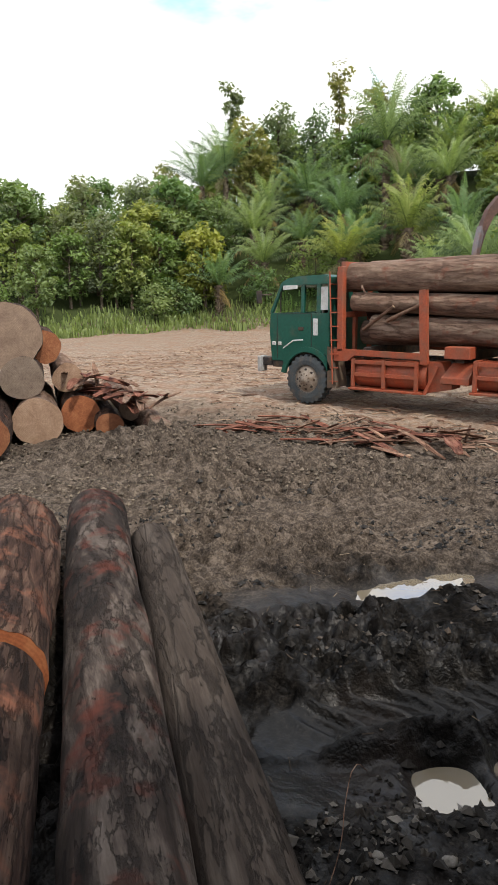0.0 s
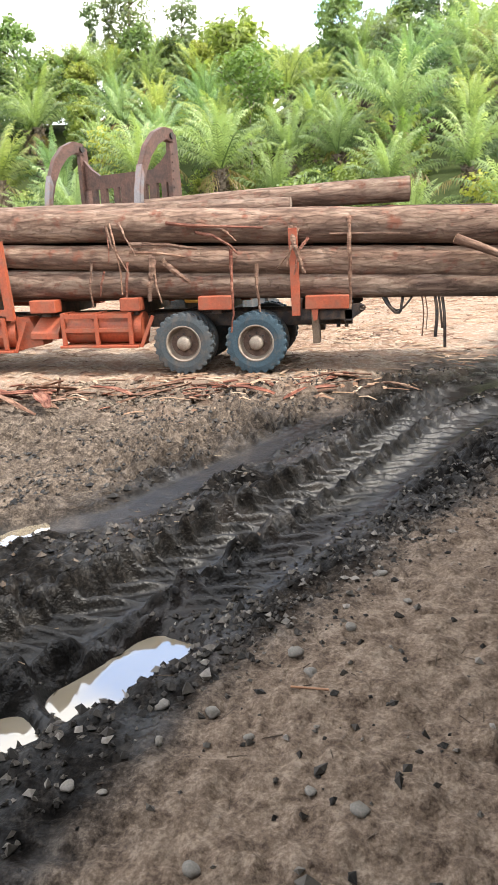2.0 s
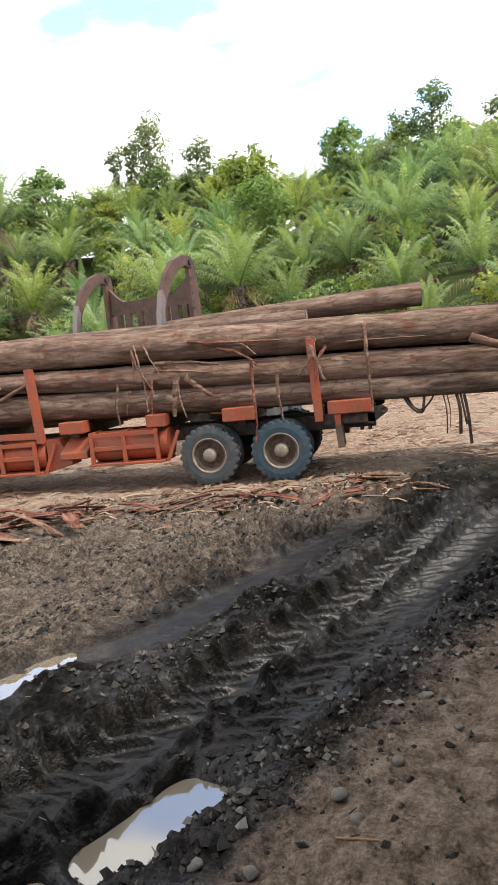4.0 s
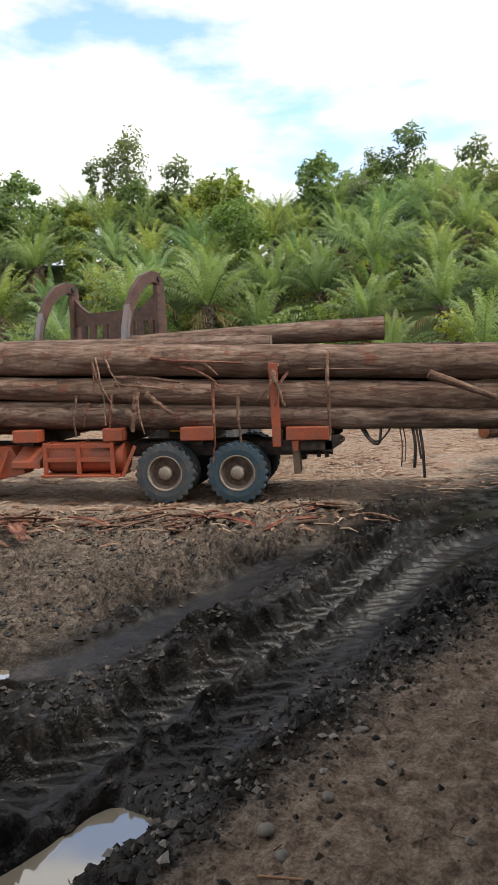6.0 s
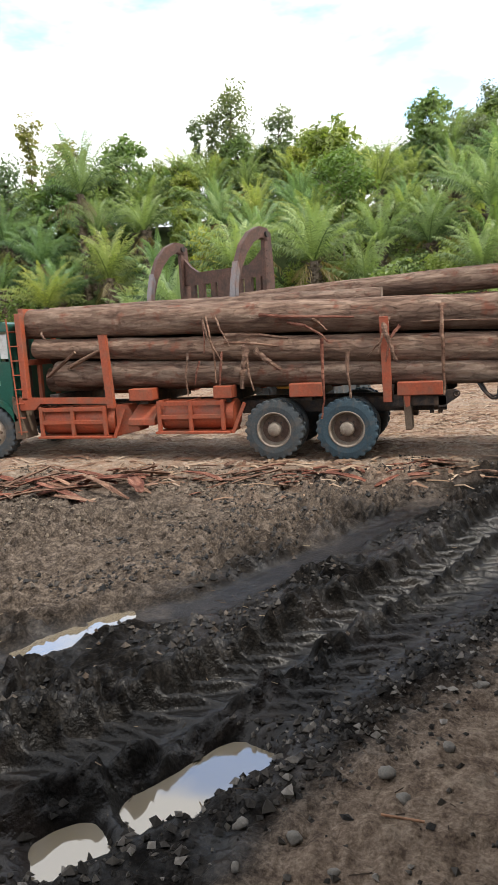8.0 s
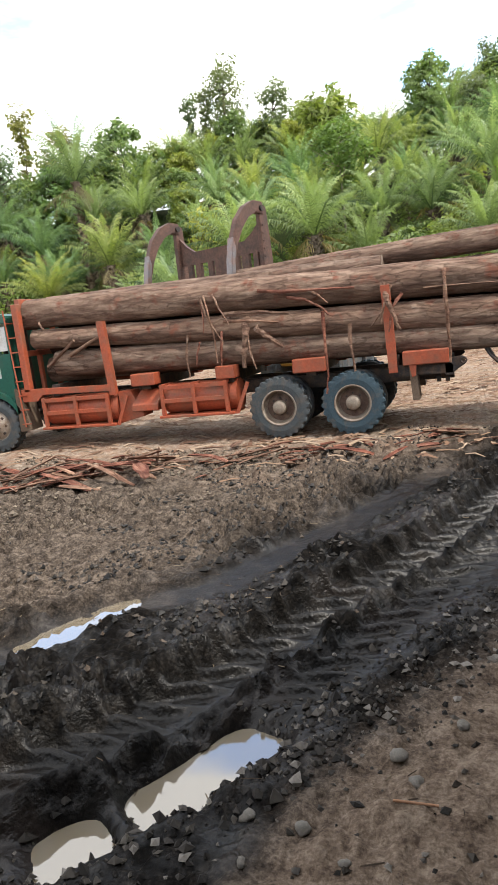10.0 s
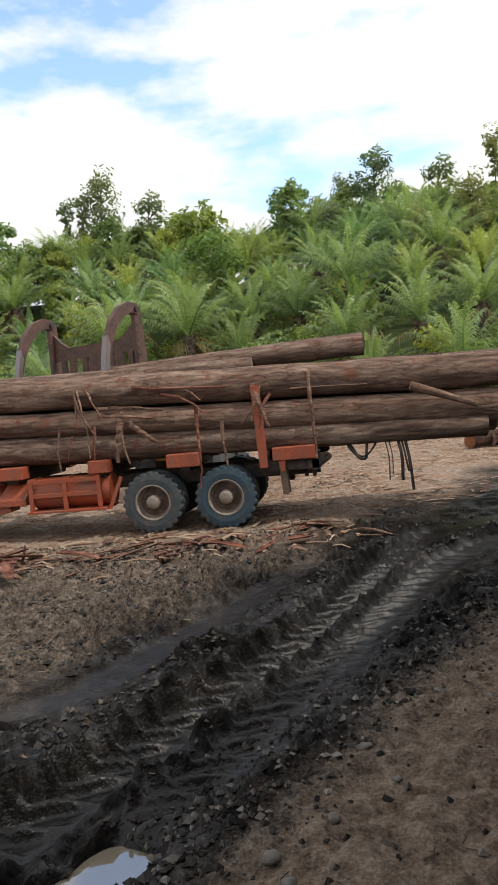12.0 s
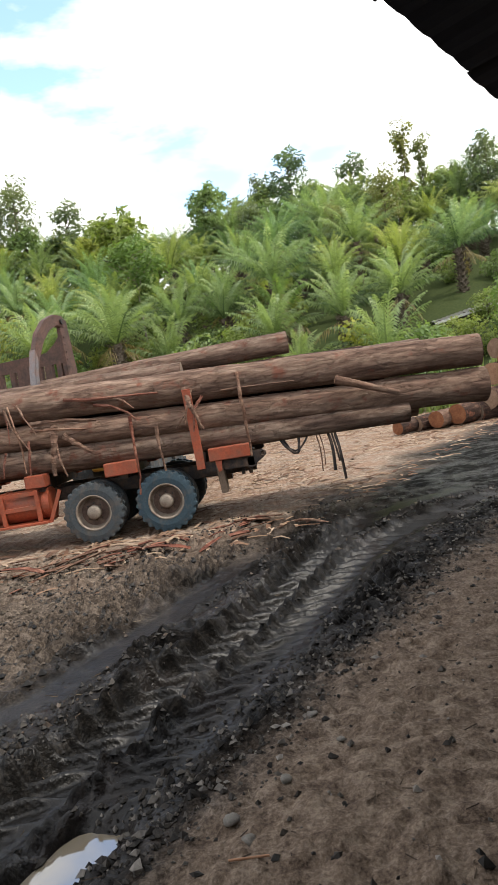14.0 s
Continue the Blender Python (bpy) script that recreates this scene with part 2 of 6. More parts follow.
def vnoise(x, y, seed=0):
    xi, yi = np.floor(x).astype(np.int64), np.floor(y).astype(np.int64)
    fx, fy = x - xi, y - yi
    fx, fy = fx * fx * (3 - 2 * fx), fy * fy * (3 - 2 * fy)
    a, b_ = hash2(xi, yi, seed), hash2(xi + 1, yi, seed)
    c, d = hash2(xi, yi + 1, seed), hash2(xi + 1, yi + 1, seed)
    return (a + (b_ - a) * fx) * (1 - fy) + (c + (d - c) * fx) * fy


def fbm(x, y, octaves=4, seed=0, gain=0.5):
    t, amp, tot = 0, 1.0, 0
    for k in range(octaves):
        t = t + amp * (vnoise(x * 2 ** k + 7.3 * k, y * 2 ** k - 3.1 * k, seed + k) - 0.5)
        tot += amp
        amp *= gain
    return t / tot


def sstep(a, b_, v):
    t = np.clip((v - a) / (b_ - a), 0, 1)
    return t * t * (3 - 2 * t)


def along(points, x, y):
    """Distance beside a line of points (right positive) and way along it."""
    best = np.full(np.shape(x), 1e9)
    side, run = np.zeros(np.shape(x)), np.zeros(np.shape(x))
    start = 0.0
    for (ax, ay), (bx, by) in zip(points[:-1], points[1:]):
        ln = math.hypot(bx - ax, by - ay)
        ux, uy = (bx - ax) / ln, (by - ay) / ln
        s = np.clip((x - ax) * ux + (y - ay) * uy, 0, ln)
        dx, dy = x - ax - s * ux, y - ay - s * uy
        d = np.hypot(dx, dy)
        near = d < best
        best = np.where(near, d, best)
        side = np.where(near, np.sign(dx * uy - dy * ux) * d, side)
        run = np.where(near, start + s, run)
        start += ln
    return side, run


def smooth_line(points, n=8):
    out = []
    for i in range(len(points) - 1):
        p0, p1, p2, p3 = points[max(i - 1, 0)], points[i], points[i + 1], points[min(i + 2, len(points) - 1)]
        for k in range(n):
            t = k / n
            out.append(tuple(0.5 * (2 * p1[a] + (p2[a] - p0[a]) * t + (2 * p0[a] - 5 * p1[a] + 4 * p2[a] - p3[a]) * t * t
                                    + (3 * p1[a] - p0[a] - 3 * p2[a] + p3[a]) * t ** 3) for a in range(2)))
    return out + [points[-1]]


EYE_X, EYE_Y = 3.0, -11.3
RUT_A = smooth_line([(0.45, -9.15), (0.75, -8.78), (1.08, -8.38), (1.36, -8.02), (1.62, -7.58), (1.86, -7.13), (2.15, -6.55), (2.5, -5.95), (2.82, -5.35), (3.14, -4.6), (3.55, -3.55), (4.05, -2.35), (4.8, -1.25), (6.4, -0.25)])
RUT_B = smooth_line([(0.75, -9.45), (1.1, -9.12), (1.38, -8.86), (1.66, -8.5), (1.84, -8.2), (2.02, -7.9), (2.25, -7.5), (2.52, -6.95), (2.86, -6.25), (3.22, -5.5), (3.62, -4.6), (4.15, -3.5), (4.85, -2.5), (6.2, -1.4), (8.5, -0.3)])
RUT_C = smooth_line([(-0.6, -8.2), (0.0, -7.35), (0.32, -6.72), (1.05, -6.35), (1.35, -5.75), (2.1, -4.3), (2.75, -2.9)])
AZ = [-180, -75, -62, -50, -46, -44, -40, -33, -28, -22, -16, -10, -5, -1, 3, 8, 13, 20, 24, 30, 40, 60, 180]
EL = [4, 7, 8.5, 9.3, 10.3, 12.3, 13.6, 13.3, 14.6, 14.6, 16.2, 15.7, 15.0, 16.0, 16.8, 17.0, 15.8, 15.6, 13.8, 11.8, 10, 6, 4]


def edge_line(x, y):
    """Signed distance from the line between gravel and trodden soil."""
    return (x - 2.55) * 0.826 - (y + 8.76) * 0.564


def lug(side, run, wall, pitch=0.235):
    """Ribs of mud left by tyre lugs: straight down the rut's left wall, then hooked forward over its floor."""
    on_floor = np.maximum(side + wall, 0)
    wob = 0.03 * np.sin(run * 5.1) + 0.02 * np.sin(run * 13.7)
    ph = (run + wob - 1.1 * on_floor - 0.25 * np.minimum(side + wall, 0)) / pitch
    f = np.abs((ph % 1.0) - 0.5) * 2
    rib = sstep(0.52, 0.95, f)
    reach = sstep(-wall - 0.20, -wall - 0.08, side) * (1 - sstep(-wall + 0.10, -wall + 0.30, side))
    return rib * reach


def hill(x, y):
    dx, dy = x - EYE_X, y - EYE_Y
    dist = np.hypot(dx, dy)
    az = np.degrees(np.arctan2(dx, dy))
    crest = 2.2 + 76 * np.tan(np.radians(np.interp(az, AZ, EL))) - 6.8
    crest = np.maximum(crest, 0.5)
    foot = np.interp(az, [-180, -60, -45, -36, -20, 10, 25, 60, 180], [44, 48, 52, 50, 38, 34, 32, 30, 40])
    rise = np.clip((dist - foot) / (76 - foot), 0, 1) ** 0.9
    fall = 1 - sstep(130, 420, dist)
    return crest * np.where(dist > foot, rise, 0) * fall


def billow(x, y, octaves, seed, gain=0.55):
    """Rounded lumps with sharp creases between them."""
    t, amp, tot = 0, 1.0, 0
    for k in range(octaves):
        t = t + amp * np.abs(vnoise(x * 2.1 ** k + 5.7 * k, y * 2.1 ** k - 2.9 * k, seed + k) - 0.5) * 2
        tot += amp
        amp *= gain
    return t / tot


def ground_height(x, y):
    x, y = np.asarray(x, float), np.asarray(y, float)
    d = edge_line(x, y)
    near = 1 - sstep(14, 30, np.hypot(x - EYE_X, y - EYE_Y))
    z = 0.06 * fbm(x * 0.35, y * 0.35, 3, 1)
    side_a, run_a = along(RUT_A, x, y)
    side_b, run_b = along(RUT_B, x, y)
    side_c, run_c = along(RUT_C, x, y)
    mid = sstep(-12, -5, d) * (1 - sstep(-0.75, -0.15, d)) * (1 - sstep(-1.5, -0.3, y - 0.15 * x))
    rough = fbm(x * 2.2, y * 2.2, 5, 11, 0.6)
    wx, wy = x + 0.10 * fbm(x * 3, y * 3, 3, 61), y + 0.10 * fbm(x * 3 + 4, y * 3, 3, 63)
    clod = billow(wx * 5.0, wy * 5.0, 2, 23, 0.6)
    crumb = billow(wx * 13.0 + 3, wy * 13.0, 2, 29, 0.5)
    # churned clods, calmer where wheels have pressed the mud flat
    flat = 0.12 + 0.88 * np.minimum(sstep(0.14, 0.24, np.abs(side_a - 0.02)), np.minimum(sstep(0.16, 0.34, np.abs(side_b - 0.06)), sstep(0.12, 0.3, np.abs(side_c))))
    patch = 0.55 + 0.9 * sstep(0.35, 0.65, vnoise(x * 1.1, y * 1.1, 45))
    z = z + near * mid * flat * patch * (0.15 * rough + 0.16 * (clod - 0.38) + 0.085 * (crumb - 0.38))
    # trodden soil, clay and litter outside the mud
    soft = near * (1 - mid)
    z = z + soft * (0.10 * fbm(x * 3, y * 3, 5, 31, 0.65) + (0.075 + 0.09 * (1 - sstep(-1.5, -0.5, d)) * (1 - sstep(-2.5, -0.5, y))) * (billow(wx * 6, wy * 6, 2, 37, 0.6) - 0.42))
    z = z + near * sstep(-0.3, 1.2, d) * (0.03 + 0.016 * np.sin(y * 17 + 3 * fbm(x * 1.5, y * 1.5, 3, 67)) * sstep(0.45, 0.6, vnoise(x * 1.3, y * 0.9, 69)))
    # churned hummocks beside the loose logs
    z = z + near * 0.34 * np.exp(-(((x + 4.9) / 1.6) ** 2 + ((y + 5.4) / 1.3) ** 2)) * (0.7 + clod)
    # the deep rut with a high ribbed wall on its far side
    go = sstep(0.0, 0.4, run_a) * (1 - sstep(8.2, 9.6, run_a))
    jag = 0.05 * rough + 0.05 * (clod - 0.42)
    bank = np.exp(-(np.maximum(-side_a - 0.26, 0) / 0.34) ** 2) * sstep(-0.05, 0.1, -side_a - 0.12)
    z = z + go * bank * (0.085 + 0.6 * jag)
    floor_a = sstep(-0.29, -0.15, side_a + 0.5 * jag) * (1 - sstep(0.13, 0.24, side_a + jag))
    z = z * (1 - go * floor_a) + go * floor_a * (-0.105 + 0.03 * rough + 0.014 * (crumb - 0.4))
    z = z + go * 0.085 * lug(side_a, run_a, 0.17)
    # the shallower rut beside it, ribbed on one side and open towards the gravel
    go = sstep(0.0, 0.4, run_b) * (1 - sstep(9.5, 11.0, run_b))
    crest = np.exp(-((side_b + 0.25 + 0.4 * jag) / 0.085) ** 2)
    z = z + go * crest * (0.045 + 0.7 * jag - 0.055 * sstep(0.4, 0.8, run_b) * (1 - sstep(1.9, 2.3, run_b)))
    floor_b = sstep(-0.20, -0.11, side_b + 0.5 * jag) * (1 - sstep(0.10, 0.42, side_b + jag))
    z = z * (1 - go * floor_b) + go * floor_b * (-0.07 + 0.03 * rough + 0.012 * (crumb - 0.4))
    z = z + go * sstep(1.9, 2.3, run_b) * 0.060 * lug(side_b, run_b, 0.11)
    # the old rut towards the clearing
    go = sstep(0.3, 0.8, run_c) * (1 - sstep(4.5, 6.0, run_c))
    floor_c = 1 - sstep(0.14, 0.30, np.abs(side_c) + jag)
    z = z * (1 - 0.85 * go * floor_c) - 0.05 * go * floor_c
    # the deep pool at the near end, its wall cut steep under the crest
    pit = sstep(0.5, 0.8, run_b) * (1 - sstep(1.78, 2.05, run_b + 0.4 * rough))
    z = z - pit * 0.20 * sstep(-0.26, -0.06, side_b + 0.4 * jag) * (1 - sstep(0.10, 0.30, side_b + 1.4 * jag))
    z = z + 0.17 * np.exp(-((run_b - 1.02) / 0.10) ** 2) * (1 - sstep(0.1, 0.3, np.abs(side_b)))
    # the hollow under the far end of the lying logs, and the shallow pool beyond
    z = z - 0.16 * np.exp(-(((x - 0.55) / 0.45) ** 2 + ((y + 9.25) / 0.3) ** 2))
    u, w = (x - 0.16) * 0.485 + (y + 6.95) * 0.874, (x - 0.16) * 0.874 - (y + 6.95) * 0.485
    z = z - (0.085 - 0.16 * rough - 0.05 * (clod - 0.42)) * np.exp(-(u / 0.58) ** 4 - (w / 0.19) ** 2)
    # heaps of litter at the far edge of the clearing
    far = np.hypot(x - EYE_X, y - EYE_Y)
    z = z + sstep(9, 16, far) * (1 - sstep(40, 60, far)) * (0.16 * fbm(x * 0.8, y * 0.8, 4, 53, 0.6))
    z = z + sstep(20, 40, far) * (0.35 * fbm(x * 0.25, y * 0.25, 4, 51)) * (1 - sstep(100, 200, far))
    return z + hill(x, y)


def spread(fine0, fine1, step, reach, slow_low, slow_high):
    """Grid lines, closest between fine0 and fine1, widening slowly or fast on either side."""
    out = list(np.arange(fine0, fine1 + step / 2, step))
    for sign, slow in ((1, slow_high), (-1, slow_low)):
        q, p = step, out[-1] if sign > 0 else out[0]
        line = []
        while abs(p) < reach:
            grow = (1.013 if q < 0.045 else 1.04 if q < 0.2 else 1.13) if slow else (1.05 if q < 0.06 else 1.14)
            q = min(q * grow, 3.2) if abs(p) < 130 else q * 1.3
            p += sign * q
            line.append(p)
        out = out + line if sign > 0 else line[::-1] + out
    return np.array(out)


gx, gy = spread(-0.6, 3.9, 0.017, 1600, True, False), spread(-9.6, -4.0, 0.017, 1600, False, True)
GX, GY = np.meshgrid(gx, gy)
GZ = ground_height(GX, GY)
nx, ny = len(gx), len(gy)
me = bpy.data.meshes.new("ground")
idx = np.arange(nx * ny).reshape(ny, nx)
quads = np.stack([idx[:-1, :-1], idx[:-1, 1:], idx[1:, 1:], idx[1:, :-1]], -1).reshape(-1, 4)
me.vertices.add(nx * ny)
me.vertices.foreach_set("co", np.stack([GX, GY, GZ], -1).reshape(-1))
me.loops.add(quads.size)
me.loops.foreach_set("vertex_index", quads.reshape(-1))
me.polygons.add(len(quads))
me.polygons.foreach_set("loop_start", np.arange(0, quads.size, 4))
me.polygons.foreach_set("use_smooth", np.ones(len(quads), bool))
D = edge_line(GX, GY) - 0.8 * (1 - sstep(1.5, 2.6, GX))
Z_WET = sstep(-4.9, -3.1, D + fbm(GX * 0.7, GY * 0.7, 4, 5) * 2.4 + 0.25 * np.minimum(GY + 8.0, 0)) * (1 - sstep(-0.75, -0.1, D + fbm(GX * 2, GY * 2, 3, 6) * 0.6))
Z_SOIL = sstep(-0.5, 0.15, D + fbm(GX * 2, GY * 2, 3, 6) * 0.6)
Z_DRY = sstep(-3.2, 0.6, GY - 0.10 * GX + fbm(GX * 0.6, GY * 0.6, 4, 8) * 2.2)
Z_DRY = Z_DRY * (1 - Z_SOIL) * (1 - 0.75 * Z_WET)
G_DIST = np.hypot(GX - EYE_X, GY - EYE_Y)
Z_GREEN = sstep(0.15, 0.9, hill(GX, GY))
att = me.color_attributes.new("zone", "FLOAT_COLOR", "POINT")
att.data.foreach_set("color", np.stack([Z_WET, Z_SOIL, Z_DRY, Z_GREEN], -1).reshape(-1).astype(np.float32))
Z_RUT = np.zeros(np.shape(GX))
for line, shift, half in ((RUT_A, 0.02, 0.12), (RUT_B, 0.08, 0.16), (RUT_C, 0.0, 0.12)):
    Z_RUT = np.maximum(Z_RUT, 1 - sstep(half, half + 0.14, np.abs(along(line, GX, GY)[0] - shift)))
att = me.color_attributes.new("packed", "FLOAT_COLOR", "POINT")
att.data.foreach_set("color", np.stack([Z_RUT, Z_RUT, Z_RUT, Z_RUT * 0 + 1], -1).reshape(-1).astype(np.float32))
me.update()
me.validate()

m, N, L, b = mat_base("churned_earth", 0.85, spec=0.6)
va = N.new("ShaderNodeVertexColor")
va.layer_name = "zone"
sep = N.new("ShaderNodeSeparateColor")
L.new(va.outputs["Color"], sep.inputs["Color"])
vp = N.new("ShaderNodeVertexColor")
vp.layer_name = "packed"
v = coords(N, L)
n1 = noise_node(N, L, v, 1.3, 6, 0.65)
n2 = noise_node(N, L, v, 7.0, 8, 0.72)
n3 = noise_node(N, L, v, 42.0, 6, 0.75)
n4 = noise_node(N, L, v, 140.0, 3, 0.7)
grit = mix_node(N, L, 0.5, n2, n3)
clay = ramp_node(N, L, grit, [(0.41, (0.022, 0.017, 0.013)), (0.5, (0.078, 0.060, 0.046)), (0.59, (0.18, 0.143, 0.112))])
wet = ramp_node(N, L, grit, [(0.42, (0.002, 0.0018, 0.0016)), (0.52, (0.0075, 0.0065, 0.0056)), (0.62, (0.030, 0.026, 0.022))])
rust = ramp_node(N, L, n1, [(0.52, (0, 0, 0)), (0.68, (1, 1, 1))])
wet = mix_node(N, L, rust, wet, mix_node(N, L, 0.22, wet, (0.045, 0.028, 0.02)))
soil = ramp_node(N, L, grit, [(0.40, (0.058, 0.040, 0.029)), (0.5, (0.135, 0.099, 0.072)), (0.60, (0.225, 0.175, 0.132))])
dry = ramp_node(N, L, mix_node(N, L, 0.4, n2, n4), [(0.38, (0.125, 0.083, 0.06)), (0.5, (0.27, 0.205, 0.153)), (0.62, (0.45, 0.37, 0.295))])
redp = ramp_node(N, L, n1, [(0.46, (0, 0, 0)), (0.58, (1, 1, 1))])
dry = mix_node(N, L, redp, dry, mix_node(N, L, 0.45, dry, (0.27, 0.14, 0.085)))
col = mix_node(N, L, sep.outputs[2], clay, dry)
col = mix_node(N, L, sep.outputs[0], col, wet)
col = mix_node(N, L, sep.outputs[1], col, soil)
col = mix_node(N, L, va.outputs["Alpha"], col, ramp_node(N, L, n2, [(0.35, (0.03, 0.045, 0.015)), (0.65, (0.07, 0.085, 0.03))]))
L.new(col, b.inputs["Base Color"])
sheen = mix_node(N, L, 0.45, n1, noise_node(N, L, v, 4.0, 4, 0.6))
wetr = mix_node(N, L, vp.outputs["Color"], ramp_node(N, L, sheen, [(0.44, (0.62, 0.62, 0.62)), (0.60, (0.34, 0.34, 0.34))]), (0.36, 0.36, 0.36))
L.new(mix_node(N, L, sep.outputs[0], (0.95, 0.95, 0.95), wetr), b.inputs["Roughness"])
wets = mix_node(N, L, vp.outputs["Color"], ramp_node(N, L, sheen, [(0.46, (0.03, 0.03, 0.03)), (0.62, (0.40, 0.40, 0.40))]), (0.30, 0.30, 0.30))
L.new(mix_node(N, L, sep.outputs[0], (0.10, 0.10, 0.10), wets), b.inputs["Specular IOR Level"])
lumps = mix_node(N, L, 0.3, noise_node(N, L, v, 30.0, 2, 0.5), noise_node(N, L, v, 70.0, 2, 0.5))
bump_node(N, L, b, mix_node(N, L, vp.outputs["Color"], lumps, mix_node(N, L, 0.5, lumps, (0.5, 0.5, 0.5))), 0.8, 0.022)
M_GROUND = m
me.materials.append(M_GROUND)
ground = tagged(new("ground", me), "churned muddy log yard with wheel ruts, rising to a green hill", "ground", kind="structure")


# ---- mesh helpers ----
def finish(name, bm, material, smooth=False):
    data = bpy.data.meshes.new(name)
    bm.normal_update()
    bm.to_mesh(data)
    bm.free()
    for mm in (material if isinstance(material, (list, tuple)) else [material]):
        data.materials.append(mm)
    if smooth:
        data.polygons.foreach_set("use_smooth", np.ones(len(data.polygons), bool))
    return data


def part(name, bm, material, parent, label="", smooth=False):
    ob = new(name, finish(name, bm, material, smooth))
    ob.parent = parent
    return tagged(ob, label)


def thing(name, bm, material, label, category, group="", smooth=False, at=None, kind=""):
    ob = new(name, finish(name, bm, material, smooth))
    if at is not None:
        ob.matrix_world = at
    return tagged(ob, label, category, group, kind)


def base_empty(name, label, category, at=None, group=""):
    ob = new(name)
    ob.empty_display_size = 0.1
    if at is not None:
        ob.matrix_world = at
    return tagged(ob, label, category, group)


def box(bm, x0, x1, y0, y1, z0, z1, bevel=0.012, m=None):
    r = bmesh.ops.create_cube(bm, size=1.0)
    vs = r["verts"]
    for v_ in vs:
        v_.co = Vector((x0 + (x1 - x0) * (v_.co.x + 0.5), y0 + (y1 - y0) * (v_.co.y + 0.5), z0 + (z1 - z0) * (v_.co.z + 0.5)))
        if m is not None:
            v_.co = m @ v_.co
    if bevel:
        es = list({e for v_ in vs for e in v_.link_edges})
        bmesh.ops.bevel(bm, geom=es, offset=bevel, segments=1, affect="EDGES")
    return bm


def rod(bm, p0, p1, r0, r1=None, seg=10, caps=True):
    p0, p1 = Vector(p0), Vector(p1)
    r1 = r0 if r1 is None else r1
    q = (p1 - p0).to_track_quat("Z", "Y").to_matrix().to_4x4()
    mm = Matrix.Translation((p0 + p1) / 2) @ q
    bmesh.ops.create_cone(bm, cap_ends=caps, segments=seg, radius1=r0, radius2=r1, depth=(p1 - p0).length, matrix=mm)
    return bm


def beam(bm, p0, p1, w, h, bevel=0.008):
    """A bar with a w by h section between two points."""
    p0, p1 = Vector(p0), Vector(p1)
    q = (p1 - p0).to_track_quat("X", "Z").to_matrix().to_4x4()
    ln = (p1 - p0).length
    return box(bm, 0, ln, -w / 2, w / 2, -h / 2, h / 2, bevel, Matrix.Translation(p0) @ q)


def lathe(bm, profile, seg=40, centre=(0, 0, 0)):
    """Turn (radius, y) round the y axis."""
    cx, cy, cz = centre
    rings = []
    for r, y in profile:
        rings.append([bm.verts.new((cx + r * math.cos(a), cy + y, cz + r * math.sin(a))) for a in (2 * math.pi * k / seg for k in range(seg))])
    for a, b_ in zip(rings[:-1], rings[1:]):
        for k in range(seg):
            bm.faces.new((a[k], a[(k + 1) % seg], b_[(k + 1) % seg], b_[k]))
    return bm


def slab(bm, outline, y0, y1, bevel=0.0):
    """An outline of (x, z) drawn out from y0 to y1."""
    a = [bm.verts.new((x, y0, z)) for x, z in outline]
    b_ = [bm.verts.new((x, y1, z)) for x, z in outline]
    n = len(a)
    fs = [bm.faces.new(a), bm.faces.new(b_[::-1])]
    for k in range(n):
        fs.append(bm.faces.new((a[k], b_[k], b_[(k + 1) % n], a[(k + 1) % n])))
    bmesh.ops.recalc_face_normals(bm, faces=fs)
    if bevel:
        bmesh.ops.bevel(bm, geom=list({e for f in fs for e in f.edges}), offset=bevel, segments=2, affect="EDGES")
    return bm


# ---- logs ----
def log_mesh(bm, length, r0, r1, seed, rings=26, seg=22, lump=0.05, bend=0.03):
    """A log along +x, uneven, with both ends left open for the sawn faces."""
    rng = random.Random(seed)
    ph, bz, by = rng.random() * 99, rng.uniform(-bend, bend), rng.uniform(-bend, bend)
    rows = []
    for i in range(rings + 1):
        s = i / rings
        r = r0 + (r1 - r0) * s
        oy, oz = by * math.sin(math.pi * s) * length * 0.3, bz * math.sin(math.pi * s) * length * 0.3
        row = []
        for k in range(seg):
            a = 2 * math.pi * k / seg
            q = Vector((s * length * 0.9 + ph, math.cos(a) * 1.1, math.sin(a) * 1.1 + ph))
            rr = r * (1 + lump * 1.6 * noise.noise(q) + lump * 0.7 * noise.noise(q * 3.1))
            row.append(bm.verts.new((s * length, oy + rr * math.cos(a), oz + rr * math.sin(a))))
        rows.append(row)
    for a, b_ in zip(rows[:-1], rows[1:]):
        for k in range(seg):
            bm.faces.new((a[k], b_[k], b_[(k + 1) % seg], a[(k + 1) % seg]))
    return rows


def end_mesh(row, out, seed, proud=0.004):
    """A sawn face that closes a ring of a log; out: +1 or -1 along x."""
    rng = random.Random(seed)
    bm = bmesh.new()
    c = sum((v_.co for v_ in row), Vector()) / len(row)
    rim = [bm.verts.new(v_.co + Vector((out * proud, 0, 0))) for v_ in row]
    ring2 = [bm.verts.new(c.lerp(v_.co, 0.6) + Vector((out * (proud + 0.008 + rng.uniform(-0.003, 0.004)), 0, 0))) for v_ in row]
    mid = bm.verts.new(c + Vector((out * (proud + 0.012), 0, 0)))
    n = len(row)
    for k in range(n):
        j = (k + 1) % n
        if out > 0:
            bm.faces.new((rim[k], rim[j], ring2[j], ring2[k]))
            bm.faces.new((ring2[k], ring2[j], mid))
        else:
            bm.faces.new((rim[j], rim[k], ring2[k], ring2[j]))
            bm.faces.new((ring2[j], ring2[k], mid))
    return bm


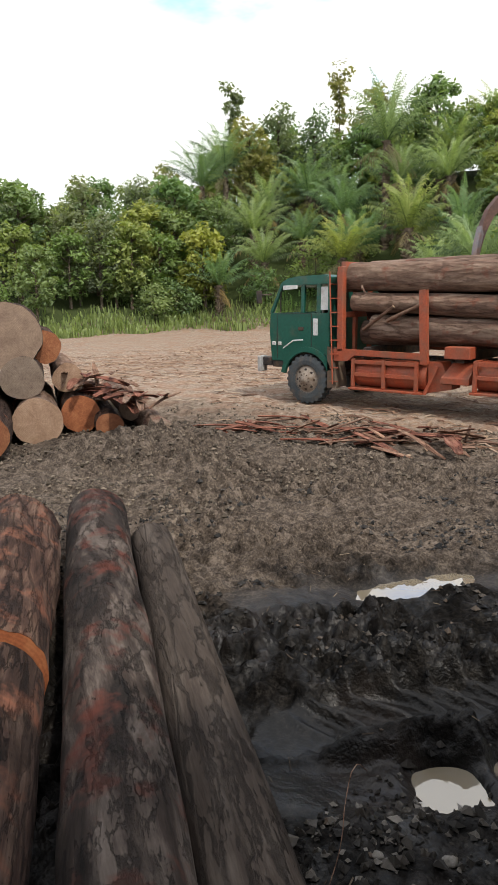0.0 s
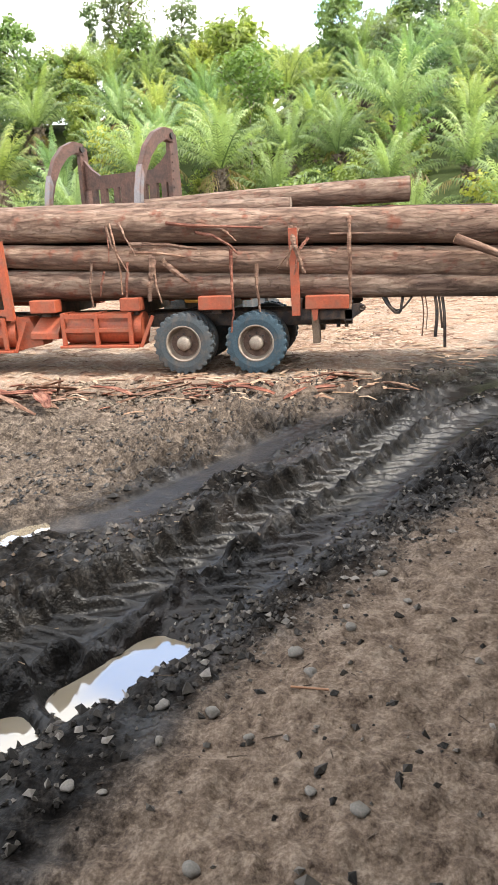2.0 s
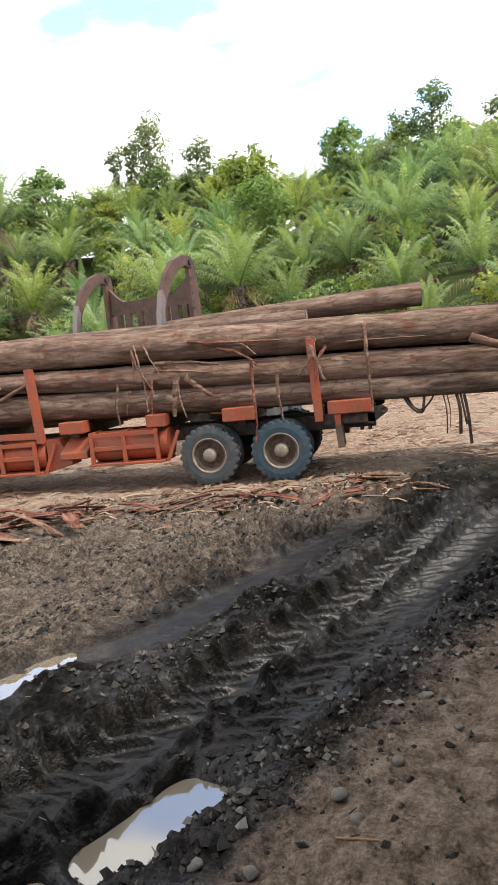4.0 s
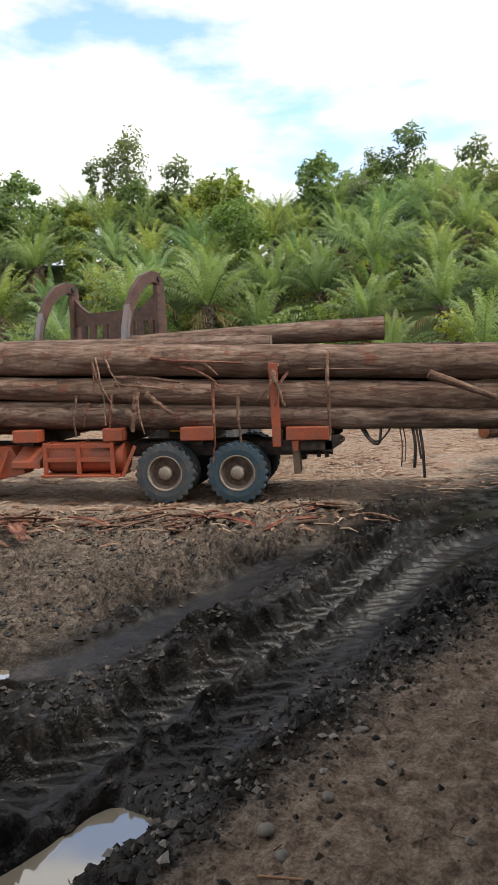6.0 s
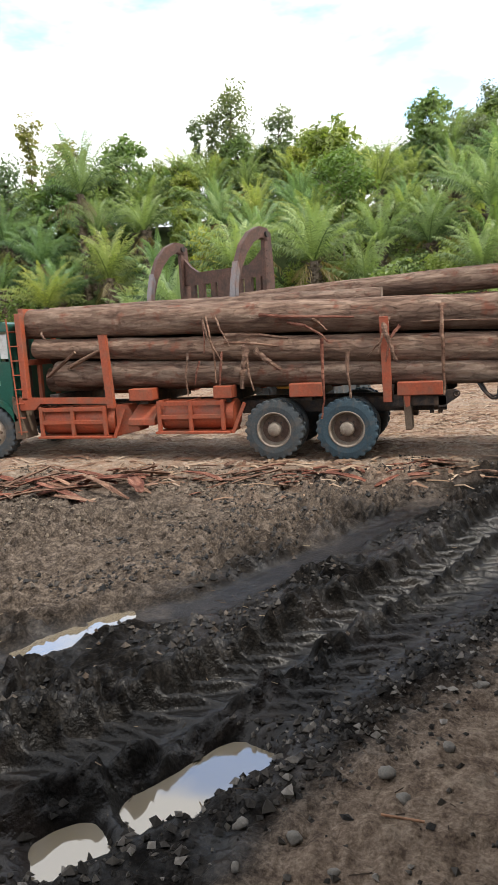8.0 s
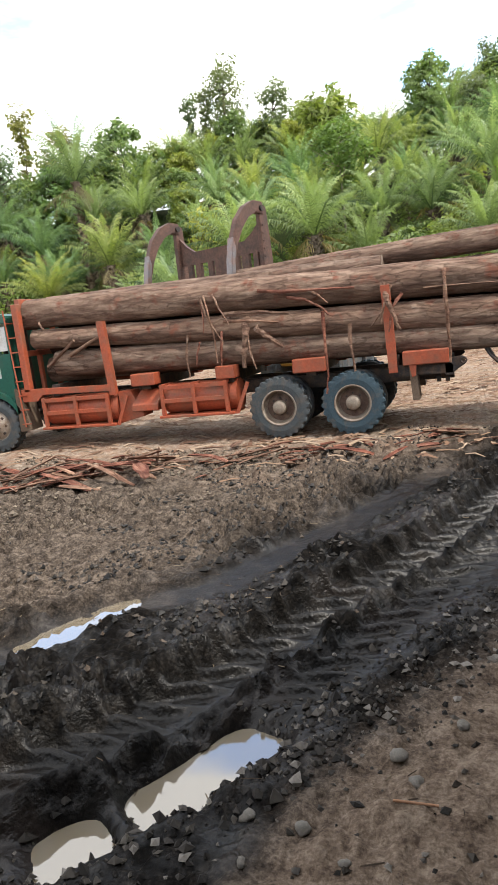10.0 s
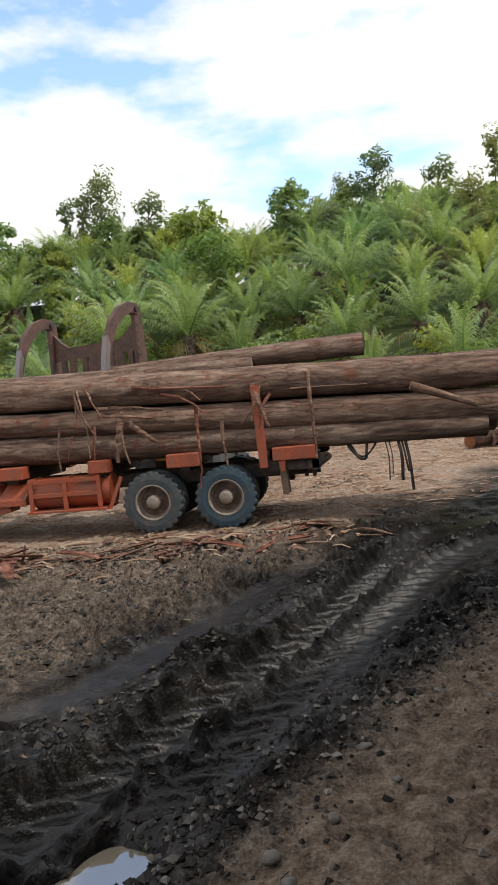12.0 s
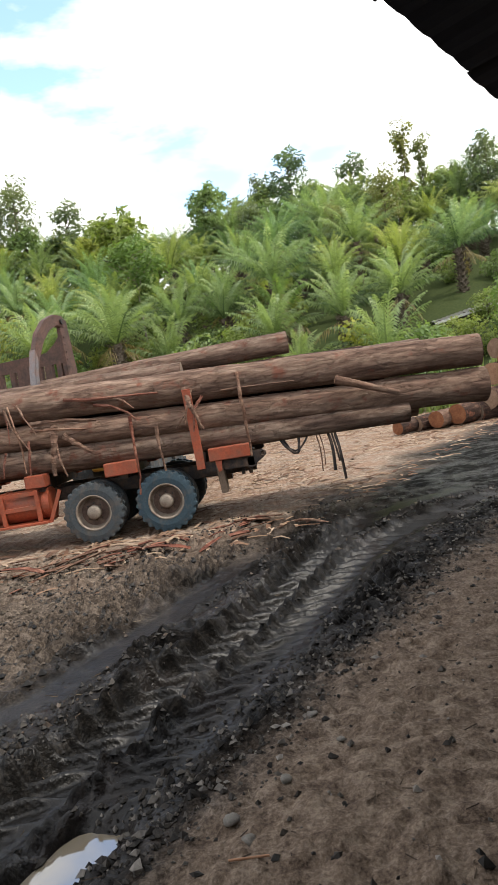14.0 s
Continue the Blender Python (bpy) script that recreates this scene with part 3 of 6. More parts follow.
def make_log(p0, p1, r0, r1, seed, bark, cut, label, group="", lump=0.05, rings=26, bend=0.03, seg=22):
    p0, p1 = Vector(p0), Vector(p1)
    bm = bmesh.new()
    rows = log_mesh(bm, (p1 - p0).length, r0, r1, seed, rings, seg, lump, bend)
    e0, e1 = end_mesh(rows[0], -1, seed), end_mesh(rows[-1], 1, seed + 1)
    turn = (p1 - p0).to_track_quat("X", "Z").to_matrix().to_4x4()
    ob = thing("log", bm, bark, label, "log", group, True, Matrix.Translation(p0) @ turn)
    part("cut_end", e0, cut, ob, "sawn end")
    part("cut_end", e1, cut, ob, "sawn end")
    return ob


# ---- truck ----
truck = base_empty("logging_truck", "green-cabbed logging truck with orange steel bed, parked loaded", "truck")


def wheel_parts(tyre_mat, front, parent):
    """A wheel round the y axis: its outer side at y = 0, facing -y."""
    bm = bmesh.new()
    R, W = 0.55, 0.29
    seg = 96
    prof = [(0.30, 0.035, 0), (0.33, 0.008, 0), (0.42, 0.0, 0), (0.485, 0.010, 0), (0.512, 0.022, 1), (0.522, 0.03, 1), (0.522, 0.135, 1), (0.520, 0.1352, 0), (0.520, 0.1548, 0), (0.522, 0.155, 2),
            (0.522, W - 0.03, 2), (0.512, W - 0.022, 2), (0.485, W - 0.010, 0), (0.42, W, 0), (0.33, W - 0.008, 0), (0.30, W - 0.035, 0)]
    rings = []
    for r, y, kind in prof:
        ring = []
        for k in range(seg):
            high = kind and ((k + (2 if kind == 2 else 0)) % 4) < 2
            a = 2 * math.pi * k / seg
            rr = r + (0.030 if high else 0.0)
            ring.append(bm.verts.new((rr * math.cos(a), y - (0.006 if high and kind == 1 and y < 0.03 else 0), rr * math.sin(a))))
        rings.append(ring)
    for a, c in zip(rings[:-1], rings[1:]):
        for k in range(seg):
            bm.faces.new((a[k], a[(k + 1) % seg], c[(k + 1) % seg], c[k]))
    tyre = part("tyre", bm, tyre_mat, parent, "worn lugged rubber tyre")
    bm = bmesh.new()
    if front:
        lathe(bm, [(0.315, 0.02), (0.30, 0.045), (0.275, 0.05), (0.25, 0.02), (0.17, -0.03), (0.155, -0.04), (0.15, -0.055), (0.09, -0.06), (0.085, -0.10), (0.0001, -0.11)], 36)
        part("rim", bm, M_RIM, parent, "dusty steel rim", True)
        # Dark steel plugs stand for the shade inside the rim's holes
        for k in range(8):
            a = 2 * math.pi * k / 8
            bm = bmesh.new()
            c = (0.215 * math.cos(a), 0.0, 0.215 * math.sin(a))
            rod(bm, (c[0], -0.012, c[2]), (c[0], 0.03, c[2]), 0.030, seg=12)
            part("rim_hole", bm, M_STEEL, parent)
        for k in range(10):
            a = 2 * math.pi * (k + 0.5) / 10
            bm = bmesh.new()
            rod(bm, (0.125 * math.cos(a), -0.075, 0.125 * math.sin(a)), (0.125 * math.cos(a), -0.05, 0.125 * math.sin(a)), 0.014, seg=6)
            part("wheel_nut", bm, M_RIM_D, parent)
    else:
        lathe(bm, [(0.325, 0.012), (0.315, 0.0), (0.295, 0.012), (0.29, 0.05), (0.275, 0.14), (0.26, 0.17), (0.24, 0.165), (0.15, 0.15), (0.12, 0.14)], 36)
        part("rim", bm, M_RIM, parent, "dusty steel rim", True)
        bm = bmesh.new()
        lathe(bm, [(0.245, 0.150), (0.18, 0.140), (0.128, 0.135)], 36)
        part("rim_disc", bm, M_RIM_D, parent, "rust-brown wheel disc", True)
        bm = bmesh.new()
        lathe(bm, [(0.128, 0.14), (0.125, 0.04), (0.10, 0.012), (0.055, 0.005), (0.0001, 0.003)], 28)
        part("hub", bm, M_RIM, parent, "pale dusty hub cap", True)
        for k in range(8):
            a = 2 * math.pi * k / 8
            bm = bmesh.new()
            rod(bm, (0.165 * math.cos(a), 0.105, 0.165 * math.sin(a)), (0.165 * math.cos(a), 0.145, 0.165 * math.sin(a)), 0.016, seg=6)
            part("wheel_nut", bm, M_STEEL, parent)
    return tyre


def wheel(x, y, front, tyre_mat, flip=False):
    w = new("wheel")
    w.empty_display_size = 0.1
    w.parent = truck
    w.matrix_basis = pose(x, y, 0.55, 0, 0, 180 if flip else 0)
    wheel_parts(tyre_mat, front, w)
    return w


wheel(-6.08, 0.0, True, M_TYRE)
wheel(-6.08, 2.45, True, M_TYRE, True)
for wx, tm in ((0.0, M_TYRE), (1.32, M_TYRE_B)):
    wheel(wx, 0.0, False, tm)
    wheel(wx, 2.45, False, tm, True)
    for wy, fl in ((0.33, False), (2.12, True)):
        bm = bmesh.new()
        lathe(bm, [(0.30, 0.035), (0.33, 0.008), (0.42, 0.0), (0.485, 0.012), (0.54, 0.035), (0.545, 0.145), (0.54, 0.255), (0.485, 0.278), (0.42, 0.29), (0.30, 0.255), (0.12, 0.2), (0.0001, 0.2)], 36)
        ob = part("inner_tyre", bm, M_TYRE, truck, "inner rubber tyre of the pair", True)
        ob.matrix_basis = pose(wx, wy, 0.55, 0, 0, 180 if fl else 0)
for ax in (-6.08, 0.0, 1.32):
    bm = rod(bmesh.new(), (ax, 0.25, 0.55), (ax, 2.2, 0.55), 0.09, seg=12)
    part("axle", bm, M_STEEL, truck)

# chassis, bed and its cross beams
for cy in (0.75, 1.62):
    bm = box(bmesh.new(), -6.9, 3.0, cy, cy + 0.09, 0.78, 1.04, 0.01)
    part("chassis_rail", bm, M_STEEL, truck)
for bx in (-4.6, -2.6, -0.92, 0.62, 2.05, 2.75):
    bm = box(bmesh.new(), bx - 0.09, bx + 0.09, 0.12, 2.33, 1.06, 1.30, 0.01)
    part("cross_beam", bm, M_STEEL, truck)
# orange beam ends that show along the side
for x0, x1, z0, z1 in ((-2.85, -2.35, 1.14, 1.37), (-1.12, -0.75, 1.15, 1.38), (0.32, 0.91, 1.14, 1.38), (2.20, 2.94, 1.12, 1.35)):
    for y0 in (-0.02, 2.17):
        bm = box(bmesh.new(), x0, x1, y0, y0 + 0.30, z0, z1, 0.014)
        part("bolster_end", bm, M_ORANGE, truck, "orange painted steel bolster end")
# front rail and frame
for y0 in (0.0, 2.33):
    bm = bmesh.new()
    slab(bm, [(-5.36, 1.255), (-3.30, 1.215), (-3.30, 1.095), (-4.85, 1.125), (-5.0, 1.00), (-5.34, 1.00)], y0, y0 + 0.12, 0.006)
    part("side_rail", bm, M_ORANGE, truck, "orange steel side rail")
    bm = box(bmesh.new(), -5.27, -5.13, y0, y0 + 0.14, 1.2, 2.94, 0.012)
    part("headboard_post", bm, M_ORANGE, truck, "orange steel headboard post")
    for sx, top, lean in ((-3.30, 2.42, -0.05), (2.02, 2.45, -0.03)):
        bm = bmesh.new()
        beam(bm, (sx + 0.02, y0 + 0.06, 1.02), (sx + lean, y0 + 0.06, top), 0.11, 0.13)
        part("stake", bm, M_ORANGE, truck, "bark-scuffed orange steel stake")
bm = box(bmesh.new(), -5.27, -5.15, 0.14, 2.33, 2.86, 3.04, 0.012)
part("headboard_top", bm, M_ORANGE, truck, "orange steel top bar of headboard")
bm = box(bmesh.new(), -5.24, -5.16, 0.14, 2.33, 1.9, 2.02, 0.012)
part("headboard_bar", bm, M_ORANGE, truck)
for hy in (0.6, 1.2, 1.8):
    bm = box(bmesh.new(), -5.24, -5.16, hy - 0.05, hy + 0.05, 1.05, 2.86, 0.01)
    part("headboard_post", bm, M_ORANGE, truck)
# ladder behind the cab
for k, (ax, ay) in enumerate(((-5.40, -0.03), (-5.40, 0.27))):
    bm = rod(bmesh.new(), (ax - 0.04, ay, 2.85), (ax + 0.05, ay, 0.50), 0.016, seg=8)
    part("ladder_side", bm, M_ORANGE, truck)
for k in range(8):
    z = 0.56 + 0.29 * k
    bm = rod(bmesh.new(), (-5.355 - 0.038 * (z - 0.5), -0.03, z), (-5.355 - 0.038 * (z - 0.5), 0.27, z), 0.013, seg=8)
    part("ladder_rung", bm, M_ORANGE, truck)
for z in (0.56, 0.85, 1.14, 1.43, 1.72, 2.01, 2.3):
    bm = beam(bmesh.new(), (-5.42, -0.03, z), (-5.22, -0.01, z), 0.022, 0.022, 0.0)
    part("ladder_step", bm, M_ORANGE, truck)


def tank(x0, x1, z0, z1):
    """A drum tank in a welded cradle of bars with a plate at its foot."""
    ob = new("side_tank")
    ob.empty_display_size = 0.1
    ob.parent = truck
    tagged(ob, "orange drum tank in a welded steel cradle")
    zc, r = (z0 + z1) / 2 + 0.02, (z1 - z0) / 2 - 0.03
    bm = bmesh.new()
    rod(bm, (x0 + 0.03, 0.33, zc), (x1 + 0.14, 0.33, zc), r, seg=28)
    for xx in (x0 + 0.10, (x0 + x1) / 2, x1 + 0.02):
        rod(bm, (xx - 0.015, 0.33, zc), (xx + 0.015, 0.33, zc), r + 0.008, seg=28)
    part("drum", bm, M_ORANGE, ob)
    n = 3
    for k in range(n):
        xx = x0 + (x1 - x0 - 0.075) * k / (n - 1)
        bm = bmesh.new()
        slab(bm, [(xx, z0 + 0.05), (xx + 0.075, z0 + 0.05), (xx + 0.075, z1), (xx, z1)], -0.02, 0.04, 0.006)
        box(bm, xx, xx + 0.075, 0.04, 0.5, z1 - 0.045, z1, 0.004)
        part("cradle_post", bm, M_ORANGE, ob)
    for za, zb in ((z1 - 0.10, z1 - 0.02), (zc - 0.06, zc + 0.02)):
        bm = box(bmesh.new(), x0 + 0.01, x1 - 0.01, -0.008, 0.035, za, zb, 0.006)
        part("cradle_bar", bm, M_ORANGE, ob)
    bm = box(bmesh.new(), x0 - 0.04, x1 + 0.10, -0.06, 0.62, z0, z0 + 0.045, 0.008)
    part("cradle_shelf", bm, M_ORANGE, ob)
    bm = bmesh.new()
    slab(bm, [(x1 + 0.10, z0), (x1 + 0.17, z0), (x1 + 0.42, z1 - 0.08), (x1 + 0.36, z1 - 0.06)], 0.0, 0.03)
    part("brace", bm, M_ORANGE, ob)
    return ob


tank(-4.90, -3.38, 0.42, 1.06)
tank(-2.28, -0.92, 0.50, 1.13)
# slanted tool box between the tanks
bm = bmesh.new()
vs = [(-2.92, 0.02, 0.66), (-2.36, 0.02, 0.66), (-2.36, 0.6, 0.66), (-2.92, 0.6, 0.66), (-2.80, 0.28, 1.05), (-2.36, 0.28, 1.05), (-2.36, 0.6, 1.05), (-2.80, 0.6, 1.05), (-2.92, 0.02, 0.78), (-2.36, 0.02, 0.78)]
vs = [bm.verts.new(c) for c in vs]
for f in ((0, 1, 9, 8), (8, 9, 5, 4), (4, 5, 6, 7), (0, 3, 2, 1), (1, 2, 6, 5, 9), (0, 8, 4, 7, 3), (3, 7, 6, 2)):
    bm.faces.new([vs[k] for k in f])
bmesh.ops.recalc_face_normals(bm, faces=bm.faces)
bmesh.ops.bevel(bm, geom=list(bm.edges), offset=0.01, segments=1, affect="EDGES")
part("tool_box", bm, M_ORANGE, truck, "orange sheet-steel tool box with a slanted lid")
bm = bmesh.new()
slab(bm, [(-3.22, 0.45), (-2.72, 0.55), (-2.72, 0.62), (-2.95, 1.06), (-3.22, 1.06)], 0.10, 0.5, 0.01)
part("rear_plate", bm, M_ORANGE, truck)
# tail
bm = bmesh.new()
slab(bm, [(2.10, 1.12), (3.16, 1.20), (3.20, 1.08), (2.98, 0.93), (2.10, 0.93)], 0.10, 0.22, 0.01)
slab(bm, [(2.10, 1.12), (3.16, 1.20), (3.20, 1.08), (2.98, 0.93), (2.10, 0.93)], 2.2, 2.32, 0.01)
box(bm, 2.86, 3.0, 0.1, 2.32, 0.90, 1.10, 0.01)
part("tail_frame", bm, M_STEEL, truck, "dark muddy steel tail frame")
for y0 in (0.05, 2.0):
    bm = box(bmesh.new(), 2.36, 2.48, y0, y0 + 0.42, 0.36, 0.95, 0.012, pose(0, 0, 0, 0, -4, 0))
    part("mud_flap", bm, M_FLAP, truck, "mud-caked rubber flap")
bm = bmesh.new()
slab(bm, [(2.30, 1.12), (2.42, 1.12), (2.40, 0.94), (2.34, 0.92)], 0.0, 0.06, 0.004)
part("bracket", bm, M_ORANGE, truck)
for tx in (2.72, 2.86):
    bm = box(bmesh.new(), tx, tx + 0.07, 0.3, 0.36, 0.78, 0.95, 0.006)
    part("hook_plate", bm, M_STEEL, truck)
bm = bmesh.new()
lathe(bm, [(0.045, 0.0), (0.06, 0.015), (0.045, 0.03), (0.03, 0.015), (0.045, 0.0)], 14, (3.16, 0.07, 1.13))
part("tail_hook", bm, M_STEEL, truck)

# cab
cab = new("cab")
cab.empty_display_size = 0.1
cab.parent = truck
tagged(cab, "dark green flat-nosed cab")
arch = [(-6.08 + 0.66 * math.cos(a), 0.55 + 0.66 * math.sin(a)) for a in np.linspace(math.radians(165), math.radians(28), 12)]
for y0, y1 in ((0.06, 0.14), (2.31, 2.39)):
    bm = bmesh.new()
    slab(bm, [(-7.10, 0.93)] + [(-6.78, 0.93)] + arch + [(-5.50, 0.93), (-5.50, 2.0), (-7.12, 2.0), (-7.16, 1.6)], y0, y1, 0.012)
    part("side_panel", bm, M_GREEN, cab)
    bm = bmesh.new()
    pts = [(-6.08 + 0.72 * math.cos(a), 0.55 + 0.72 * math.sin(a)) for a in np.linspace(math.radians(170), math.radians(20), 14)]
    pts += [(-6.08 + 0.60 * math.cos(a), 0.55 + 0.60 * math.sin(a)) for a in np.linspace(math.radians(20), math.radians(170), 14)]
    slab(bm, pts, y0 - 0.06 if y0 < 1 else y1, y0 + 0.02 if y0 < 1 else y1 + 0.06, 0.008)
    part("wheel_arch", bm, M_GREEN, cab, "green mudguard lip over the front wheel")
    for p0, p1, w_ in (((-7.11, 2.0), (-6.79, 2.62), 0.075), ((-6.23, 2.0), (-6.20, 2.62), 0.09), ((-5.80, 2.0), (-5.78, 2.65), 0.10), ((-5.52, 2.0), (-5.52, 2.68), 0.06)):
        bm = bmesh.new()
        beam(bm, (p0[0], (y0 + y1) / 2, p0[1]), (p1[0], (y0 + y1) / 2, p1[1]), 0.07, w_)
        part("pillar", bm, M_GREEN, cab)
    bm = bmesh.new()
    slab(bm, [(-7.06, 2.01), (-6.27, 2.01), (-6.25, 2.60), (-6.78, 2.60)], (y0 + y1) / 2 - 0.006, (y0 + y1) / 2 + 0.006)
    g1 = part("side_window", bm, M_GLASS, cab, "clear side window")
    bm = bmesh.new()
    slab(bm, [(-6.17, 2.01), (-5.87, 2.01), (-5.85, 2.60), (-6.15, 2.60)], (y0 + y1) / 2 - 0.006, (y0 + y1) / 2 + 0.006)
    g2 = part("side_window", bm, M_GLASS, cab, "clear side window")
    g1.visible_shadow = g2.visible_shadow = False
    bm = bmesh.new()
    slab(bm, [(-5.76, 2.06), (-5.53, 2.06), (-5.53, 2.55), (-5.74, 2.55)], (y0 + y1) / 2 - 0.012, (y0 + y1) / 2 + 0.012, 0.004)
    part("quarter_panel", bm, M_WHITE, cab, "whitish rear quarter panel")
    bm = bmesh.new()
    beam(bm, (-6.86, (y0 + y1) / 2, 2.01), (-6.84, (y0 + y1) / 2, 2.52), 0.03, 0.03)
    part("window_divider", bm, M_STEEL, cab)
bm = bmesh.new()
slab(bm, [(-6.86, 2.56), (-6.80, 2.66), (-6.62, 2.75), (-6.3, 2.79), (-5.6, 2.80), (-5.46, 2.74), (-5.46, 2.60), (-6.80, 2.58)], 0.04, 2.41, 0.02)
part("roof", bm, M_GREEN, cab)
bm = bmesh.new()
slab(bm, [(-6.72, 2.50), (-6.33, 2.52), (-6.33, 2.60), (-6.70, 2.60)], 0.0, 0.05, 0.006)
part("visor", bm, M_WHITE, cab, "pale strip over the door window")
bm = box(bmesh.new(), -7.14, -7.06, 0.14, 2.31, 0.93, 2.0, 0.02)
part("front_panel", bm, M_GREEN, cab)
bm = bmesh.new()
slab(bm, [(-7.09, 2.0), (-7.07, 2.0), (-6.80, 2.58), (-6.82, 2.58)], 0.16, 2.29)
ob = part("windscreen", bm, M_GLASS, cab, "clear windscreen")
ob.visible_shadow = False
bm = box(bmesh.new(), -5.56, -5.50, 0.14, 2.31, 0.93, 2.6, 0.01)
part("back_panel", bm, M_GREEN, cab)
bm = box(bmesh.new(), -7.06, -5.56, 0.14, 2.31, 0.95, 1.35, 0.0)
part("cab_floor", bm, M_STEEL, cab)
for sy in (0.35, 1.5):
    bm = bmesh.new()
    box(bm, -6.35, -5.85, sy, sy + 0.55, 1.35, 1.62, 0.05)
    box(bm, -5.92, -5.78, sy, sy + 0.55, 1.55, 2.2, 0.05)
    part("cab_seat", bm, M_STEEL, cab)
bm = bmesh.new()
lathe(bm, [(0.20, 0.0), (0.215, 0.012), (0.20, 0.024), (0.185, 0.012), (0.20, 0.0)], 24)
bmesh.ops.transform(bm, matrix=pose(-6.72, 1.85, 1.95, 60, 0, 90), verts=bm.verts)
part("steering_wheel", bm, M_STEEL, cab)
bm = box(bmesh.new(), -6.32, -6.18, 0.03, 0.065, 1.62, 1.70, 0.01)
part("door_handle", bm, M_STEEL, cab, "dark door handle")
bm = bmesh.new()
for xx, z0, z1 in ((-6.93, 0.98, 1.97), (-5.98, 1.25, 1.99)):
    box(bm, xx, xx + 0.012, 0.053, 0.062, z0, z1, 0.0)
box(bm, -6.93, -5.98, 0.053, 0.062, 1.975, 1.99, 0.0)
part("door_seam", bm, M_STEEL, cab)
bm = box(bmesh.new(), -5.92, -5.80, 0.048, 0.062, 1.52, 1.88, 0.004)
part("side_sticker", bm, M_WHITE, cab, "scratched pale sticker bar")
bm = bmesh.new()
beam(bm, (-6.72, -0.005, 1.22), (-6.42, -0.005, 1.40), 0.02, 0.03)
beam(bm, (-6.42, -0.005, 1.40), (-6.15, -0.005, 1.415), 0.02, 0.03)
part("mudguard_trim", bm, M_WHITE, cab, "pale scuffed mudguard edge")
for hx, hw in ((-7.07, 0.10), (-6.90, 0.09)):
    bm = box(bmesh.new(), hx, hx + hw, 0.035, 0.07, 1.28, 1.36, 0.01)
    part("side_lamp", bm, M_WHITE, cab, "pale lamp glass")
for hy in (0.35, 1.85):
    bm = bmesh.new()
    rod(bm, (-7.18, hy, 1.25), (-7.12, hy, 1.25), 0.10, seg=20)
    part("headlight", bm, M_WHITE, cab, "round headlight")
bm = box(bmesh.new(), -7.38, -7.12, 0.06, 2.39, 0.80, 1.0, 0.02)
box(bm, -7.1, -6.72, 0.08, 0.5, 0.78, 0.93, 0.015)
part("bumper", bm, M_STEEL, truck, "dark steel front bumper")
bm = box(bmesh.new(), -7.46, -7.36, -0.04, 0.22, 0.66, 1.02, 0.015)
part("bumper_end", bm, M_ZINC, truck, "grey metal bumper end plate")
bm = bmesh.new()
slab(bm, [(-5.52, 1.30), (-5.36, 1.10), (-5.28, 0.42), (-5.52, 0.40)], 0.0, 0.45, 0.01)
part("front_mud_flap", bm, M_FLAP, truck, "mud-caked flap behind the front wheel")
# air cleaner and hoses behind the cab
bm = rod(bmesh.new(), (-5.46, 0.45, 1.2), (-5.46, 0.45, 2.5), 0.13, seg=18)
part("air_cleaner", bm, M_STEEL, truck)
bm = bmesh.new()
rod(bm, (-7.02, -0.02, 2.42), (-7.16, -0.26, 2.40), 0.012, seg=8)
part("mirror_arm", bm, M_STEEL, cab)
bm = box(bmesh.new(), -7.19, -7.14, -0.36, -0.20, 2.22, 2.5, 0.015)
part("mirror", bm, M_STEEL, cab, "dark door mirror")

# ---- the load ----
LOAD = "logs on the truck"
R = random.Random(4)
near = [  # front x, z, r; rear x, z, r
    ((-5.30, 2.74, 0.30), (7.28, 2.33, 0.29), M_BARK),
    ((-5.05, 2.23, 0.19), (7.32, 1.70, 0.31), M_BARK),
    ((-4.60, 1.70, 0.265), (5.87, 1.44, 0.20), M_BARK),
]
for k, ((x0, z0, r0), (x1, z1, r1), mm) in enumerate(near):
    make_log((x0, 0.15 + r0, z0), (x1, 0.12 + r1, z1), r0, r1, 40 + k, mm, M_CUT_G, "long weathered pale-barked log loaded on the truck", LOAD, 0.055, 60, 0.004, 26)
for k in range(9):
    row, col = divmod(k, 3)
    y = 0.85 + 0.52 * col + R.uniform(-0.04, 0.04)
    z = (1.60, 2.10, 2.60)[row] + R.uniform(-0.04, 0.05)
    r0, r1 = R.uniform(0.25, 0.28), R.uniform(0.24, 0.28)
    make_log((-5.0 + R.uniform(-0.1, 0.5), y, z), (R.uniform(5.2, 6.6), y + R.uniform(-0.05, 0.05), z - 0.10), r0, r1, 60 + k, R.choice((M_BARK, M_BARK_R)), M_CUT_G, "weathered brown log inside the truck's load", LOAD, 0.05, 36, 0.004, 18)
# logs on top
make_log((-4.9, 0.80, 2.86), (1.9, 0.75, 2.80), 0.20, 0.20, 81, M_BARK, M_CUT_G, "pale log on top of the truck's load", LOAD, 0.05, 50, 0.003, 20)
make_log((-4.4, 1.35, 2.94), (2.0, 1.3, 2.90), 0.16, 0.15, 82, M_BARK, M_CUT_G, "thin grey log on top of the truck's load", LOAD, 0.05, 40, 0.003, 18)
make_log((-1.0, 1.05, 2.93), (3.95, 1.15, 3.07), 0.16, 0.22, 83, M_BARK, M_CUT_O, "smooth grey-brown log lying tilted on the load", LOAD, 0.03, 40, 0.006, 20)

# ---- lying logs in front ----
U, NN = Vector((-0.822, 0.569, 0)), Vector((0.569, 0.822, 0))


